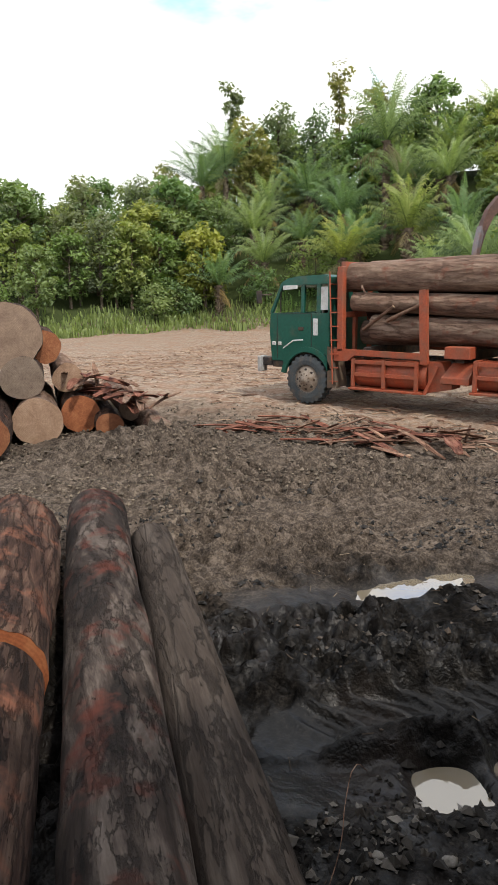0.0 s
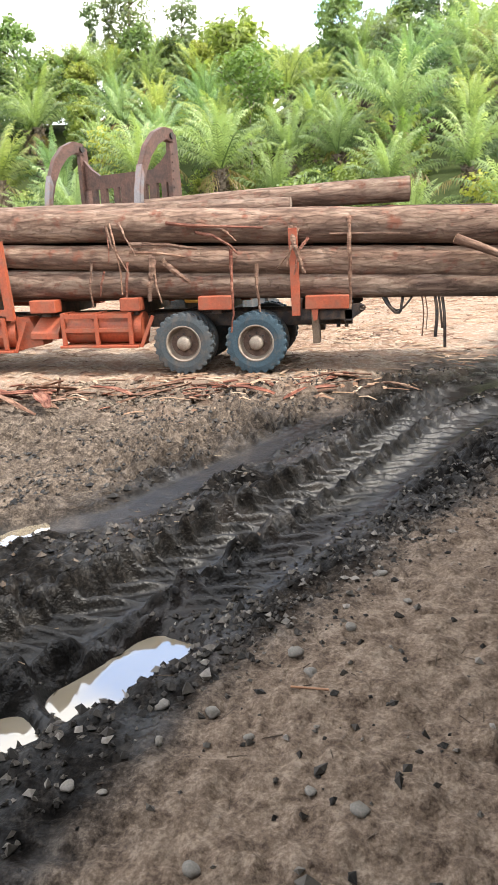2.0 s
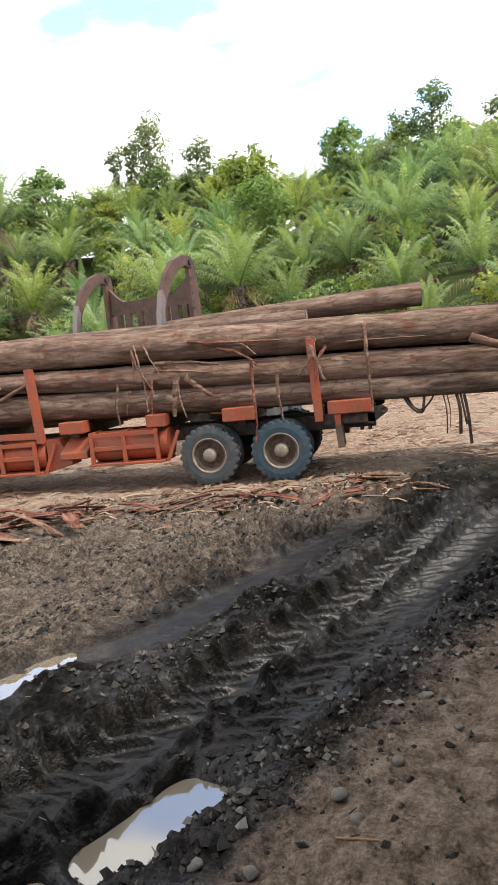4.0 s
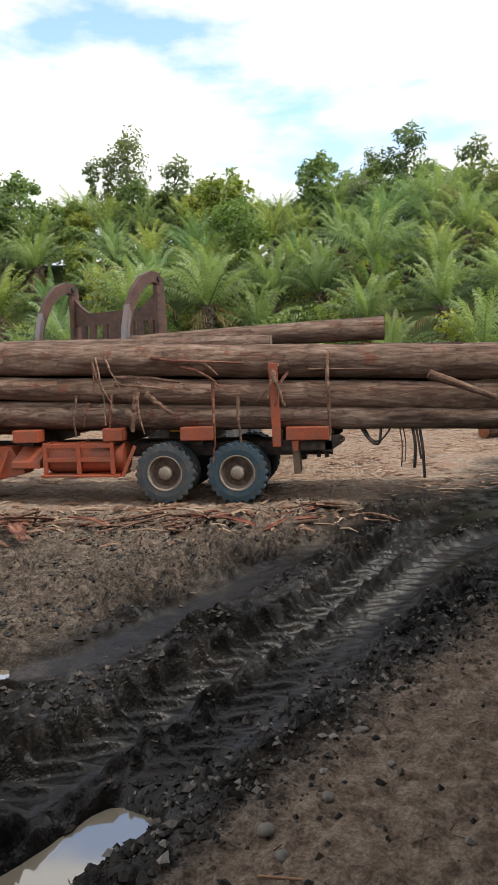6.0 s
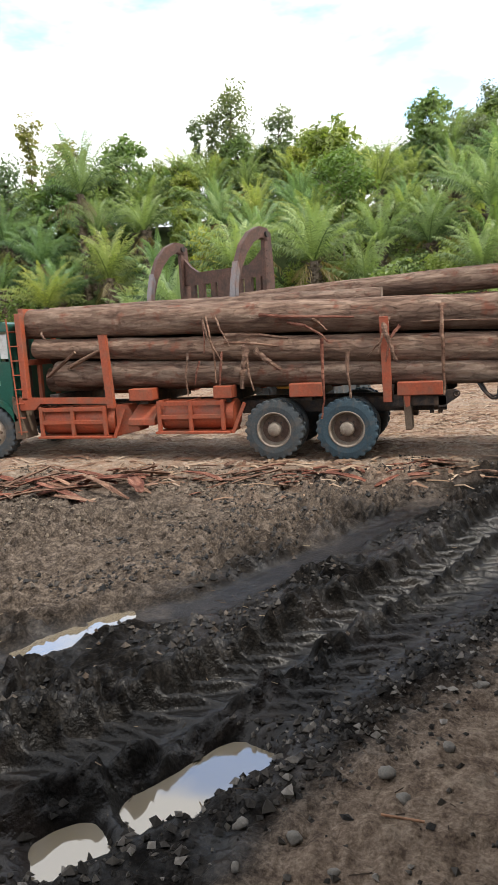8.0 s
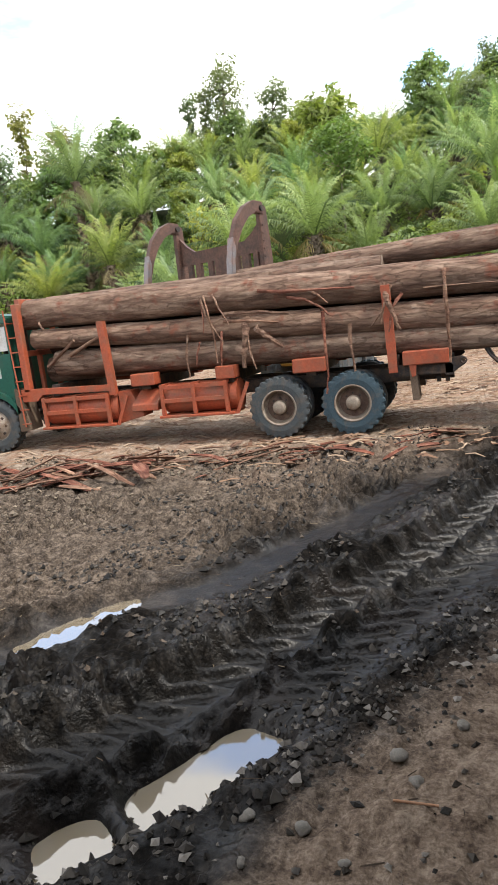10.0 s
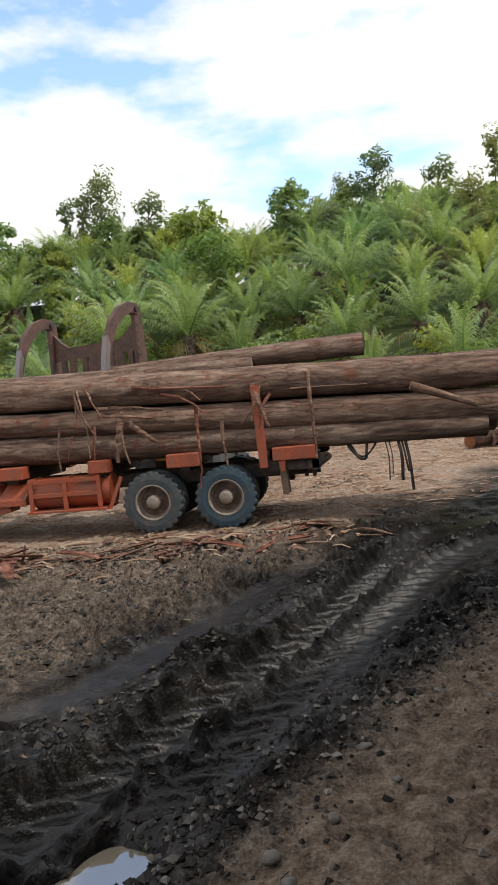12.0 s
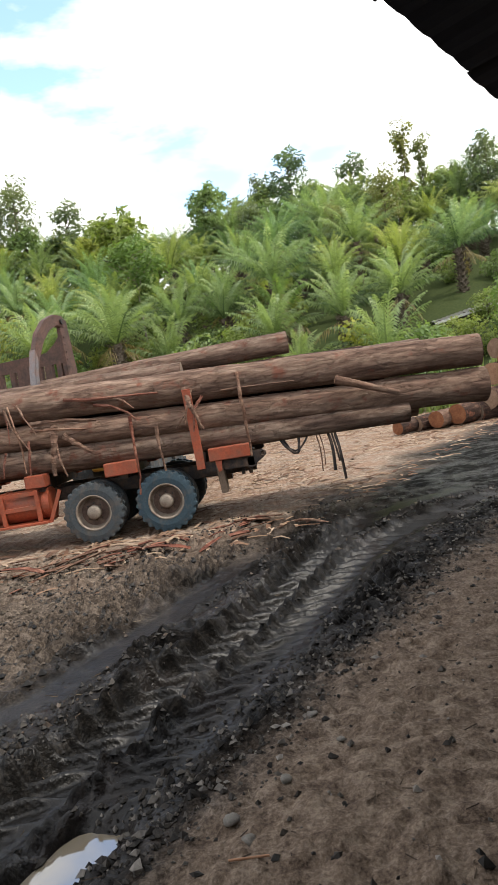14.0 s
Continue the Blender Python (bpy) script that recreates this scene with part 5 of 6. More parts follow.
ARCHING = "oil palm with long arching green feather leaves"
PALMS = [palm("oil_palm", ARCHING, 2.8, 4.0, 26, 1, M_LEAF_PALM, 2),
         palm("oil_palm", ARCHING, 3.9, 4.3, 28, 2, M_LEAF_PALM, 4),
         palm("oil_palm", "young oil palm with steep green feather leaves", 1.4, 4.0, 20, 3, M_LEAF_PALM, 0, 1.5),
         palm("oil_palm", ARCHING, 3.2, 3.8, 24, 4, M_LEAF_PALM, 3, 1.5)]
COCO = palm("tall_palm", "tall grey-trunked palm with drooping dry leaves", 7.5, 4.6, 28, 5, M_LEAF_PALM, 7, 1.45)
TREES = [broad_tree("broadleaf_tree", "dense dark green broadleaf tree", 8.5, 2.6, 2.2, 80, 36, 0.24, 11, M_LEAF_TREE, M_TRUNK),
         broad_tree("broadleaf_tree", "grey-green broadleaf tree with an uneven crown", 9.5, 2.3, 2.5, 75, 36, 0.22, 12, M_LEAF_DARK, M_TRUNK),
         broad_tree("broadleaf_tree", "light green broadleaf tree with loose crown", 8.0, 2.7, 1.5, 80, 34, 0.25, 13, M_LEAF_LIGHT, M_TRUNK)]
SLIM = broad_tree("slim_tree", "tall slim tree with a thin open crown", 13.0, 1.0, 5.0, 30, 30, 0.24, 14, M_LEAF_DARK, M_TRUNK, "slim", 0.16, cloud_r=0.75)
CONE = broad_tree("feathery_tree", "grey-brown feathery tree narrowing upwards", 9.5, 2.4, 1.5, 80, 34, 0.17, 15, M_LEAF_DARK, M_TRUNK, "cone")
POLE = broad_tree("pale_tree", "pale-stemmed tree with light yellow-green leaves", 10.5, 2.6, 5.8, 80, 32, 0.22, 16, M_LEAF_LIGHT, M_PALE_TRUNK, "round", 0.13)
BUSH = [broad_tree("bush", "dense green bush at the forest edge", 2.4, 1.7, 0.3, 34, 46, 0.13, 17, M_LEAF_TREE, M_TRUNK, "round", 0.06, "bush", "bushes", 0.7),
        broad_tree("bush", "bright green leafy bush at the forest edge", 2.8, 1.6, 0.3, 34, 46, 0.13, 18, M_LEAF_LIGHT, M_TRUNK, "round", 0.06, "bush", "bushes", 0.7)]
used = set()


def plant(ob, x, y, scale=1.0, turn=0.0, z=None):
    m_ = Matrix.Translation((x, y, gz(x, y) if z is None else z)) @ Matrix.Rotation(turn, 4, "Z") @ Matrix.Scale(scale, 4)
    if ob.name not in used:
        used.add(ob.name)
        ob.matrix_basis = m_
        return ob
    made = copy_thing(ob, Matrix.Identity(4))
    made.matrix_basis = m_
    return made


def polar(az, dist):
    return EYE_X + dist * math.sin(radians(az)), EYE_Y + dist * math.cos(radians(az))


# the named trees of the skyline: bearing, top's elevation, distance, kind, own height
for az, el, dist, kind, own in ((-42.6, 16.8, 70, SLIM, 13.0), (-34.0, 17.6, 72, SLIM, 13.0), (-31.0, 16.0, 72, TREES[1], 9.5), (-39.2, 14.7, 68, TREES[1], 9.5), (-36.2, 14.8, 66, CONE, 9.5), (-41.3, 13.8, 66, TREES[1], 9.5),
                                (-26.1, 16.2, 70, TREES[0], 8.5), (-27.8, 15.4, 72, SLIM, 13.0), (-17.9, 19.9, 74, CONE, 9.5), (-20.6, 17.8, 75, SLIM, 13.0), (-19.3, 18.2, 74, SLIM, 13.0), (-13.8, 17.8, 74, TREES[1], 9.5), (-9.2, 16.8, 62, TREES[2], 8.0), (-11.0, 16.2, 70, TREES[0], 8.5),
                                (-1.1, 17.8, 72, TREES[0], 8.5), (3.1, 18.2, 74, CONE, 9.5), (5.9, 19.4, 73, TREES[1], 9.5), (10.8, 17.8, 72, TREES[1], 9.5), (15.3, 19.4, 72, SLIM, 13.0), (16.6, 18.2, 73, SLIM, 13.0), (21.5, 16.8, 72, TREES[1], 9.5), (26.4, 15.4, 70, TREES[0], 8.5), (13.2, 16.6, 60, CONE, 9.5), (9.2, 15.0, 56, CONE, 9.5),
                                (-48.0, 9.8, 60, TREES[0], 8.5), (-55.0, 9.6, 60, TREES[1], 9.5), (-60.5, 9.3, 58, TREES[0], 8.5), (-51.0, 9.6, 64, TREES[1], 9.5)):
    x, y = polar(az, dist)
    g_ = gz(x, y)
    top = 2.2 + dist * math.tan(radians(el))
    plant(kind, x, y, max(0.6, (top - g_) / own), az, g_)
# the closed canopy along the crest, and the thicket at the clearing's low end
for k in range(44):
    az = -43.5 + 1.75 * k + RF.uniform(-0.7, 0.7)
    dist = RF.uniform(69, 78)
    x, y = polar(az, dist)
    g_ = gz(x, y)
    top = 2.2 + dist * math.tan(radians(float(np.interp(az, AZ, EL)) + RF.uniform(-0.6, 0.7)))
    kind = PALMS[k % 4] if k % 3 == 1 else TREES[k % 3]
    plant(kind, x, y, min(1.25, max(0.55, (top - g_) / (6.5 if k % 3 == 1 else 9.0))), az * 3, g_)
for k in range(16):
    x, y = polar(-63 + 1.25 * k, RF.uniform(55, 61))
    plant(TREES[k % 3], x, y, RF.uniform(0.68, 0.86), k * 1.7)
# single palms that stand out
for az, el, dist, kind, sc in ((-30.3, 12.4, 58, COCO, 0.9), (-45.4, 9.4, 64, COCO, 0.75), (-43.4, 10.6, 65, COCO, 0.85), (-29.2, 9.5, 57, COCO, 0.6)):
    x, y = polar(az, dist)
    g_ = gz(x, y)
    plant(kind, x, y, min(sc * 1.3, (2.2 + dist * math.tan(radians(el)) - g_) / 7.6), az, g_)
x, y = polar(-8.5, 50)
plant(POLE, x, y, (2.2 + 50 * math.tan(radians(14.5)) - gz(x, y)) / 10.5, 1.0)
x, y = polar(3.4, 45)
dry = palm("oil_palm", "yellowing oil palm with broken dry leaves", 2.2, 3.6, 12, 9, M_LEAF_LIGHT, 9, 1.5)
plant(dry, x, y, 1.0, 0.3)

count = {"palm": 0, "tree": 0, "bush": 0}
dist = 33.0
while dist < 84:
    az = -64.0 + RF.uniform(0, 4)
    while az < 42:
        d_ = dist + RF.uniform(-1.8, 1.8)
        x, y = polar(az, d_)
        foot = float(np.interp(az, [-60, -45, -36, -20, 10, 25, 60], [48, 52, 50, 38, 34, 32, 30]))
        gap = 3.0
        if d_ > foot + 1.0:
            left = az < -44 + RF.uniform(-5, 5)
            q = RF.uniform()
            edge = d_ < foot + 7
            inside_hut = (16 < az < 30.5 and d_ < 43.5) or (14 < x < 27.5 and 25 < y < 34.5)
            if inside_hut:
                if y < 29.3:
                    plant(BUSH[RF.randint(2)], x, y, RF.uniform(0.55, 0.85), RF.uniform(0, 6))
                    gap = 1.6
            elif edge and q < 0.34:
                plant(BUSH[RF.randint(2)], x, y, RF.uniform(0.8, 1.35), RF.uniform(0, 6))
                count["bush"] += 1
            elif left:
                plant(TREES[RF.choice([0, 0, 1, 2])] if q > 0.3 else BUSH[RF.randint(2)], x, y, RF.uniform(0.6, 0.95) if q > 0.3 else RF.uniform(1.0, 1.6), RF.uniform(0, 6))
                count["tree"] += 1
                gap = 4.2
            elif q < 0.88:
                plant(PALMS[RF.choice([0, 1, 2, 3])], x, y, RF.uniform(0.74, 1.08), RF.uniform(0, 6))
                count["palm"] += 1
                gap = 4.1
            elif q < 0.93:
                plant(BUSH[RF.randint(2)], x, y, RF.uniform(1.1, 1.7), RF.uniform(0, 6))
            else:
                plant(TREES[RF.choice([0, 1, 2])], x, y, RF.uniform(0.55, 0.8), RF.uniform(0, 6))
                count["tree"] += 1
        az += math.degrees(gap / dist) * RF.uniform(0.8, 1.2)
    dist += 4.3

for k in range(100):  # undergrowth between the palms
    az, d_ = RF.uniform(-50, 34), RF.uniform(35, 64)
    x, y = polar(az, d_)
    if hill(np.array([x]), np.array([y]))[0] > 0.3 and not (14 < x < 27.5 and 27 < y < 35) and not (16 < az < 30.5 and d_ < 38):
        plant(BUSH[0 if RF.uniform() < 0.7 else 1], x, y, RF.uniform(0.7, 1.2), RF.uniform(0, 6))

# tall grass and ferns along the foot of the hill
verts, faces = [], []
for k in range(15000):
    az = RF.uniform(-66, 42)
    foot = float(np.interp(az, [-60, -45, -36, -20, 10, 25, 60], [48, 52, 50, 38, 34, 32, 30]))
    d_ = foot + abs(RF.normal()) * 2.2 - 0.8 + 1.2 * math.sin(az * 0.9) * 0.5
    x, y = polar(az, d_)
    a, hgt, w = RF.uniform(0, 6.28), RF.uniform(0.2, 0.85), RF.uniform(0.03, 0.07)
    lean = RF.uniform(0.1, 0.5) * hgt
    cx, cy = math.cos(a), math.sin(a)
    verts.append((x, y, hgt, lean, cx, cy, w))
arr = np.array(verts)
base_z = ground_height(arr[:, 0], arr[:, 1])
pv, pf = [], []
for (x, y, hgt, lean, cx, cy, w), z in zip(verts, base_z):
    k = len(pv)
    pv += [(x - cy * w, y + cx * w, z - 0.05), (x + cy * w, y - cx * w, z - 0.05), (x + cx * lean * 0.4 + cy * w, y + cy * lean * 0.4 - cx * w, z + hgt * 0.7), (x + cx * lean * 0.4 - cy * w, y + cy * lean * 0.4 + cx * w, z + hgt * 0.7), (x + cx * lean, y + cy * lean, z + hgt * 0.92)]
    pf += [(k, k + 1, k + 2, k + 3), (k + 3, k + 2, k + 4)]
tagged(new("tall_grass", raw_mesh("tall_grass", pv, pf, M_LEAF_TREE, np.repeat(RF.uniform(0.2, 0.9, len(verts)), 5))), "tall light green grass along the clearing's edge", "grass", kind="stuff")


# ---- litter, stones and hanging bark ----
RL = np.random.RandomState(21)


def mat_island(name, stops, rough=0.85, spec=0.3):
    m_, N_, L_, b2 = mat_base(name, rough, spec=spec)
    g = N_.new("ShaderNodeNewGeometry")
    col_ = ramp_node(N_, L_, g.outputs["Random Per Island"], stops)
    v_ = coords(N_, L_)
    n_ = noise_node(N_, L_, v_, 30.0, 4, 0.7)
    L_.new(mix_node(N_, L_, 0.5, col_, ramp_node(N_, L_, n_, [(0.3, (0.3, 0.3, 0.3)), (0.7, (1, 1, 1))]), "MULTIPLY"), b2.inputs["Base Color"])
    bump_node(N_, L_, b2, n_, 0.5, 0.01)
    return m_


M_CLOD = mat_island("mud_clod", [(0.0, (0.006, 0.0055, 0.005)), (0.6, (0.026, 0.022, 0.018)), (0.9, (0.065, 0.053, 0.042)), (1.0, (0.12, 0.085, 0.06))], 0.5)
M_CLAY = mat_island("clay_clod", [(0.0, (0.05, 0.04, 0.03)), (0.5, (0.14, 0.113, 0.086)), (1.0, (0.27, 0.215, 0.16))], 0.9)
M_GRAVEL = mat_island("gravel", [(0.0, (0.014, 0.012, 0.010)), (0.5, (0.04, 0.034, 0.028)), (0.8, (0.11, 0.096, 0.08)), (1.0, (0.26, 0.235, 0.205))], 0.75)
M_CHIP = mat_island("bark_chip", [(0.0, (0.13, 0.065, 0.04)), (0.35, (0.27, 0.16, 0.10)), (0.7, (0.36, 0.25, 0.165)), (1.0, (0.48, 0.36, 0.26))], 0.9)
M_TWIG = mat_island("mud_stained_twig", [(0.0, (0.04, 0.028, 0.02)), (0.7, (0.11, 0.08, 0.055)), (1.0, (0.28, 0.22, 0.15))], 0.9)

OCT = np.array([(1, 0, 0), (-1, 0, 0), (0, 1, 0), (0, -1, 0), (0, 0, 1), (0, 0, -1)], float)
OCT_F = [(0, 2, 4), (2, 1, 4), (1, 3, 4), (3, 0, 4), (2, 0, 5), (1, 2, 5), (3, 1, 5), (0, 3, 5)]


def lumps(name, label, category, xs, ys, sizes, material, sink=0.35, flat=(0.55, 0.9)):
    z = ground_height(xs, ys)
    vv, ff = [], []
    for x, y, zz, s in zip(xs, ys, z, sizes):
        a = RL.uniform(0, 6.28)
        sh = OCT * RL.uniform(0.65, 1.3, (6, 1)) + RL.uniform(-0.25, 0.25, (6, 3))
        sh = sh * np.array([1.0, RL.uniform(0.55, 0.95), RL.uniform(*flat)]) * s
        rot = np.array([[math.cos(a), -math.sin(a), 0], [math.sin(a), math.cos(a), 0], [0, 0, 1]])
        sh = sh @ rot.T + np.array([x, y, zz + s * 0.5 * (1 - sink)])
        k = len(vv)
        vv += list(sh)
        ff += [(k + a_, k + b_, k + c_) for a_, b_, c_ in OCT_F]
    data = raw_mesh(name, vv, ff, material)
    return tagged(new(name, data), label, category, kind="stuff")


def scatter(n, x0, x1, y0, y1, keep):
    xs, ys = RL.uniform(x0, x1, n), RL.uniform(y0, y1, n)
    ok = RL.uniform(size=n) < keep(xs, ys)
    return xs[ok], ys[ok]


def off_rut(x, y):
    a = np.abs(along(RUT_A, x, y)[0])
    c = np.abs(along(RUT_B, x, y)[0] - 0.06)
    e = np.abs(along(RUT_C, x, y)[0])
    return sstep(0.15, 0.32, np.minimum(np.minimum(a, c), e))


xs, ys = scatter(30000, -4.5, 7, -10, 0.5, lambda x, y: sstep(-6.5, -5.0, edge_line(x, y)) * (1 - sstep(-0.7, -0.3, edge_line(x, y))) * off_rut(x, y) * sstep(0.38, 0.62, vnoise(x * 1.6, y * 1.6, 71)))
lumps("mud_clods", "dark wet clods of churned mud", "mud", xs, ys, np.abs(RL.normal(0.011, 0.012, len(xs))) + 0.005, M_CLOD)
xs, ys = scatter(22000, -8, 5, -8.5, -0.8, lambda x, y: (1 - sstep(-5.6, -4.4, edge_line(x, y))) * sstep(0.3, 0.6, vnoise(x * 1.3, y * 1.3, 73)))
lumps("clay_clods", "grey-brown crumbled clods of clay", "clay", xs, ys, np.abs(RL.normal(0.014, 0.012, len(xs))) + 0.006, M_CLAY)
xs, ys = scatter(62000, 1.0, 7.5, -10.3, -0.8, lambda x, y: np.exp(-((edge_line(x, y) + 0.62) / 0.30) ** 2) * (0.35 + 0.6 * vnoise(x * 2.5, y * 2.5, 77)) + 0.035 * sstep(-0.4, 0.0, edge_line(x, y)) * (edge_line(x, y) < 3))
lumps("gravel", "small grey stones along the roof's drip line", "gravel", xs, ys, np.abs(RL.normal(0.010, 0.011, len(xs))) + 0.006, M_GRAVEL, 0.5)

# single stones that stand out
for x, y, s in ((2.40, -8.76, 0.055), (2.14, -8.71, 0.06), (1.59, -9.48, 0.05), (3.26, -7.28, 0.06), (2.75, -8.25, 0.07), (2.85, -8.40, 0.055), (3.05, -8.0, 0.05), (2.2, -9.0, 0.04), (2.6, -8.9, 0.035), (1.9, -9.3, 0.045), (2.9, -9.2, 0.04), (3.4, -7.6, 0.05), (1.35, -9.65, 0.04), (2.05, -9.3, 0.035), (3.1, -9.3, 0.05), (2.5, -9.6, 0.055), (2.95, -9.75, 0.06)):
    bm = bmesh.new()
    bmesh.ops.create_icosphere(bm, subdivisions=2, radius=s * 0.62)
    for v_ in bm.verts:
        v_.co *= 1 + 0.8 * noise.noise(v_.co * (1.2 / s) + Vector((x * 9, y * 7, 0)))
        v_.co.z *= 0.5
    thing("stone", bm, M_STONE, "rounded grey stone half set in the soil", "stone", "stones in the soil", True, Matrix.Translation((x, y, gz(x, y) + s * 0.2)) @ Matrix.Rotation(x * 5, 4, "Z"))


def strip_mesh(length, width, seed, curl=0.15, thick=0.008, n=7):
    """A torn strip of bark along x: bent, with ragged edges and ends."""
    rng = random.Random(seed)
    bm = bmesh.new()
    top, bot = [], []
    sway = rng.uniform(-0.05, 0.05) * length
    for i in range(n):
        s = i / (n - 1)
        w = width * (0.25 + 0.75 * math.sin(math.pi * (0.12 + 0.76 * s))) * rng.uniform(0.75, 1.2)
        c = Vector((length * (s - 0.5), sway * s * s, curl * length * math.sin(math.pi * s * rng.uniform(0.8, 1.1))))
        top.append([bm.verts.new(c + Vector((0, -w / 2, thick + width * 0.15))), bm.verts.new(c + Vector((0, 0, thick))), bm.verts.new(c + Vector((0, w / 2, thick + width * 0.15)))])
        bot.append([bm.verts.new(c + Vector((0, -w / 2, width * 0.15))), bm.verts.new(c), bm.verts.new(c + Vector((0, w / 2, width * 0.15)))])
    for i in range(n - 1):
        for j in range(2):
            bm.faces.new((top[i][j], top[i + 1][j], top[i + 1][j + 1], top[i][j + 1]))
            bm.faces.new((bot[i][j + 1], bot[i + 1][j + 1], bot[i + 1][j], bot[i][j]))
        bm.faces.new((bot[i][0], bot[i + 1][0], top[i + 1][0], top[i][0]))
        bm.faces.new((top[i][2], top[i + 1][2], bot[i + 1][2], bot[i][2]))
    for i, o in ((0, 1), (n - 1, -1)):
        q = [top[i][0], top[i][1], top[i][2], bot[i][2], bot[i][1], bot[i][0]]
        bm.faces.new(q if o > 0 else q[::-1])
    return bm


STRIPS = []
for k in range(10):
    mm = (M_STRIP, M_STRIP_R)[k % 2]
    STRIPS.append((finish("bark_strip", strip_mesh((0.5, 0.9, 1.3, 0.35, 0.7)[k % 5], (0.12, 0.19, 0.15, 0.20, 0.12)[k % 5], 300 + k, 0.015 + 0.015 * (k % 3)), mm), mm is M_STRIP_R))


def lay_strip(x, y, turn, k, scale=1.0, tilt=0.0, lift=0.0):
    data, red = STRIPS[k % len(STRIPS)]
    ob = new("bark_strip", data)
    ob.matrix_world = Matrix.Translation((x, y, gz(x, y) + 0.015 + lift)) @ Matrix.Rotation(turn, 4, "Z") @ Matrix.Rotation(tilt, 4, "Y") @ Matrix.Scale(scale, 4)
    return tagged(ob, "torn strip of red-brown bark on the ground" if red else "torn strip of pale brown bark on the ground", "bark", "bark strips on the ground")


for k in range(120):
    t = RL.uniform()
    x = -5.6 + 8.6 * t
    y = -3.0 + 2.4 * t + RL.normal() * 0.55
    lay_strip(x, min(y, -0.35), RL.normal() * 0.55 + 0.25, RL.randint(10), RL.uniform(0.35, 1.0), RL.normal() * 0.12, RL.uniform(0, 0.05))
for k in range(30):  # the heap of long strips before the front tank
    x, y = -2.6 + RL.normal() * 0.9, -2.5 + RL.normal() * 0.45
    lay_strip(x, y, RL.normal() * 0.7 + 0.2, (1, 2, 4, 6, 7)[RL.randint(5)], RL.uniform(0.6, 1.1), RL.normal() * 0.16, RL.uniform(0.02, 0.12))
lay_strip(-1.55, -1.85, 1.2, 0, 0.6, -1.2, 0.15)
for k in range(46):  # shreds on the loose heap
    x, y = -7.4 + RL.uniform(-0.6, 1.4), -4.6 + RL.uniform(-0.4, 0.5)
    ob = lay_strip(x, y, 2.6 + RL.normal() * 0.4, (1, 2, 4)[RL.randint(3)], RL.uniform(0.7, 1.2), RL.normal() * 0.14, RL.uniform(0.5, 1.0) if x < -6.8 else RL.uniform(0.4, 0.6))
    ob["label"] = "torn strip of red-brown bark on the loose logs"

# chips and splinters strewn over the clearing
n = 30000
rr = RL.uniform(0, 1, n) ** 0.7
xs, ys = RL.uniform(-22, 15, n), -3.4 + 26 * rr
keep = (edge_line(xs, ys) < -3.0) & (ys > -3.0 + 0.10 * xs + RL.normal(size=n) * 0.8) & (vnoise(xs * 0.5, ys * 0.5, 91) > RL.uniform(0.1, 0.7, n))
xs, ys = xs[keep], ys[keep]
zs = ground_height(xs, ys)
vv, ff = [], []
for x, y, z in zip(xs, ys, zs):
    a = RL.normal() * 0.7 + 0.15
    ln, w = abs(RL.normal()) * 0.14 + 0.04, RL.uniform(0.008, 0.04)
    dx, dy = math.cos(a) * ln, math.sin(a) * ln
    px, py = -math.sin(a) * w, math.cos(a) * w
    h = RL.uniform(0.01, 0.05)
    k = len(vv)
    vv += [(x - dx - px, y - dy - py, z), (x - dx + px, y - dy + py, z + 0.012), (x + px, y + py, z + h), (x - px, y - py, z + h * 0.7), (x + dx + px * 0.5, y + dy + py * 0.5, z + 0.008), (x + dx - px * 0.5, y + dy - py * 0.5, z)]
    ff += [(k, k + 1, k + 2, k + 3), (k + 3, k + 2, k + 4, k + 5)]
tagged(new("bark_litter", raw_mesh("bark_litter", vv, ff, M_CHIP)), "pale bark chips and splinters strewn over the clearing", "bark litter", kind="stuff")

# straw and twigs trodden into the mud and soil
xs, ys = scatter(3200, -3, 8, -10.2, 0, lambda x, y: 0.25 + 0.75 * sstep(0.45, 0.7, vnoise(x * 1.2, y * 1.2, 95)))
zs = ground_height(xs, ys)
vv, ff = [], []
for x, y, z in zip(xs, ys, zs):
    a, ln, w = RL.uniform(0, 6.28), RL.uniform(0.012, 0.06), RL.uniform(0.0012, 0.003)
    dx, dy, px, py = math.cos(a) * ln, math.sin(a) * ln, -math.sin(a) * w, math.cos(a) * w
    k = len(vv)
    vv += [(x - dx - px, y - dy - py, z + 0.004), (x - dx + px, y - dy + py, z + 0.008), (x + dx + px, y + dy + py, z + 0.009), (x + dx - px, y + dy - py, z + 0.005)]
    ff.append((k, k + 1, k + 2, k + 3))
tagged(new("twigs", raw_mesh("twigs", vv, ff, M_TWIG)), "short twigs and straw trodden into the mud", "twigs", kind="stuff")


def wire(name, points, r, material, label, category, group="", res=3):
    cu = bpy.data.curves.new(name, "CURVE")
    cu.dimensions, cu.bevel_depth, cu.bevel_resolution, cu.resolution_u = "3D", r, 1, res
    sp = cu.splines.new("BEZIER")
    sp.bezier_points.add(len(points) - 1)
    for bp, p in zip(sp.bezier_points, points):
        bp.co = p
        bp.handle_left_type = bp.handle_right_type = "AUTO"
    cu.materials.append(material)
    return tagged(new(name, cu), label, category, group)


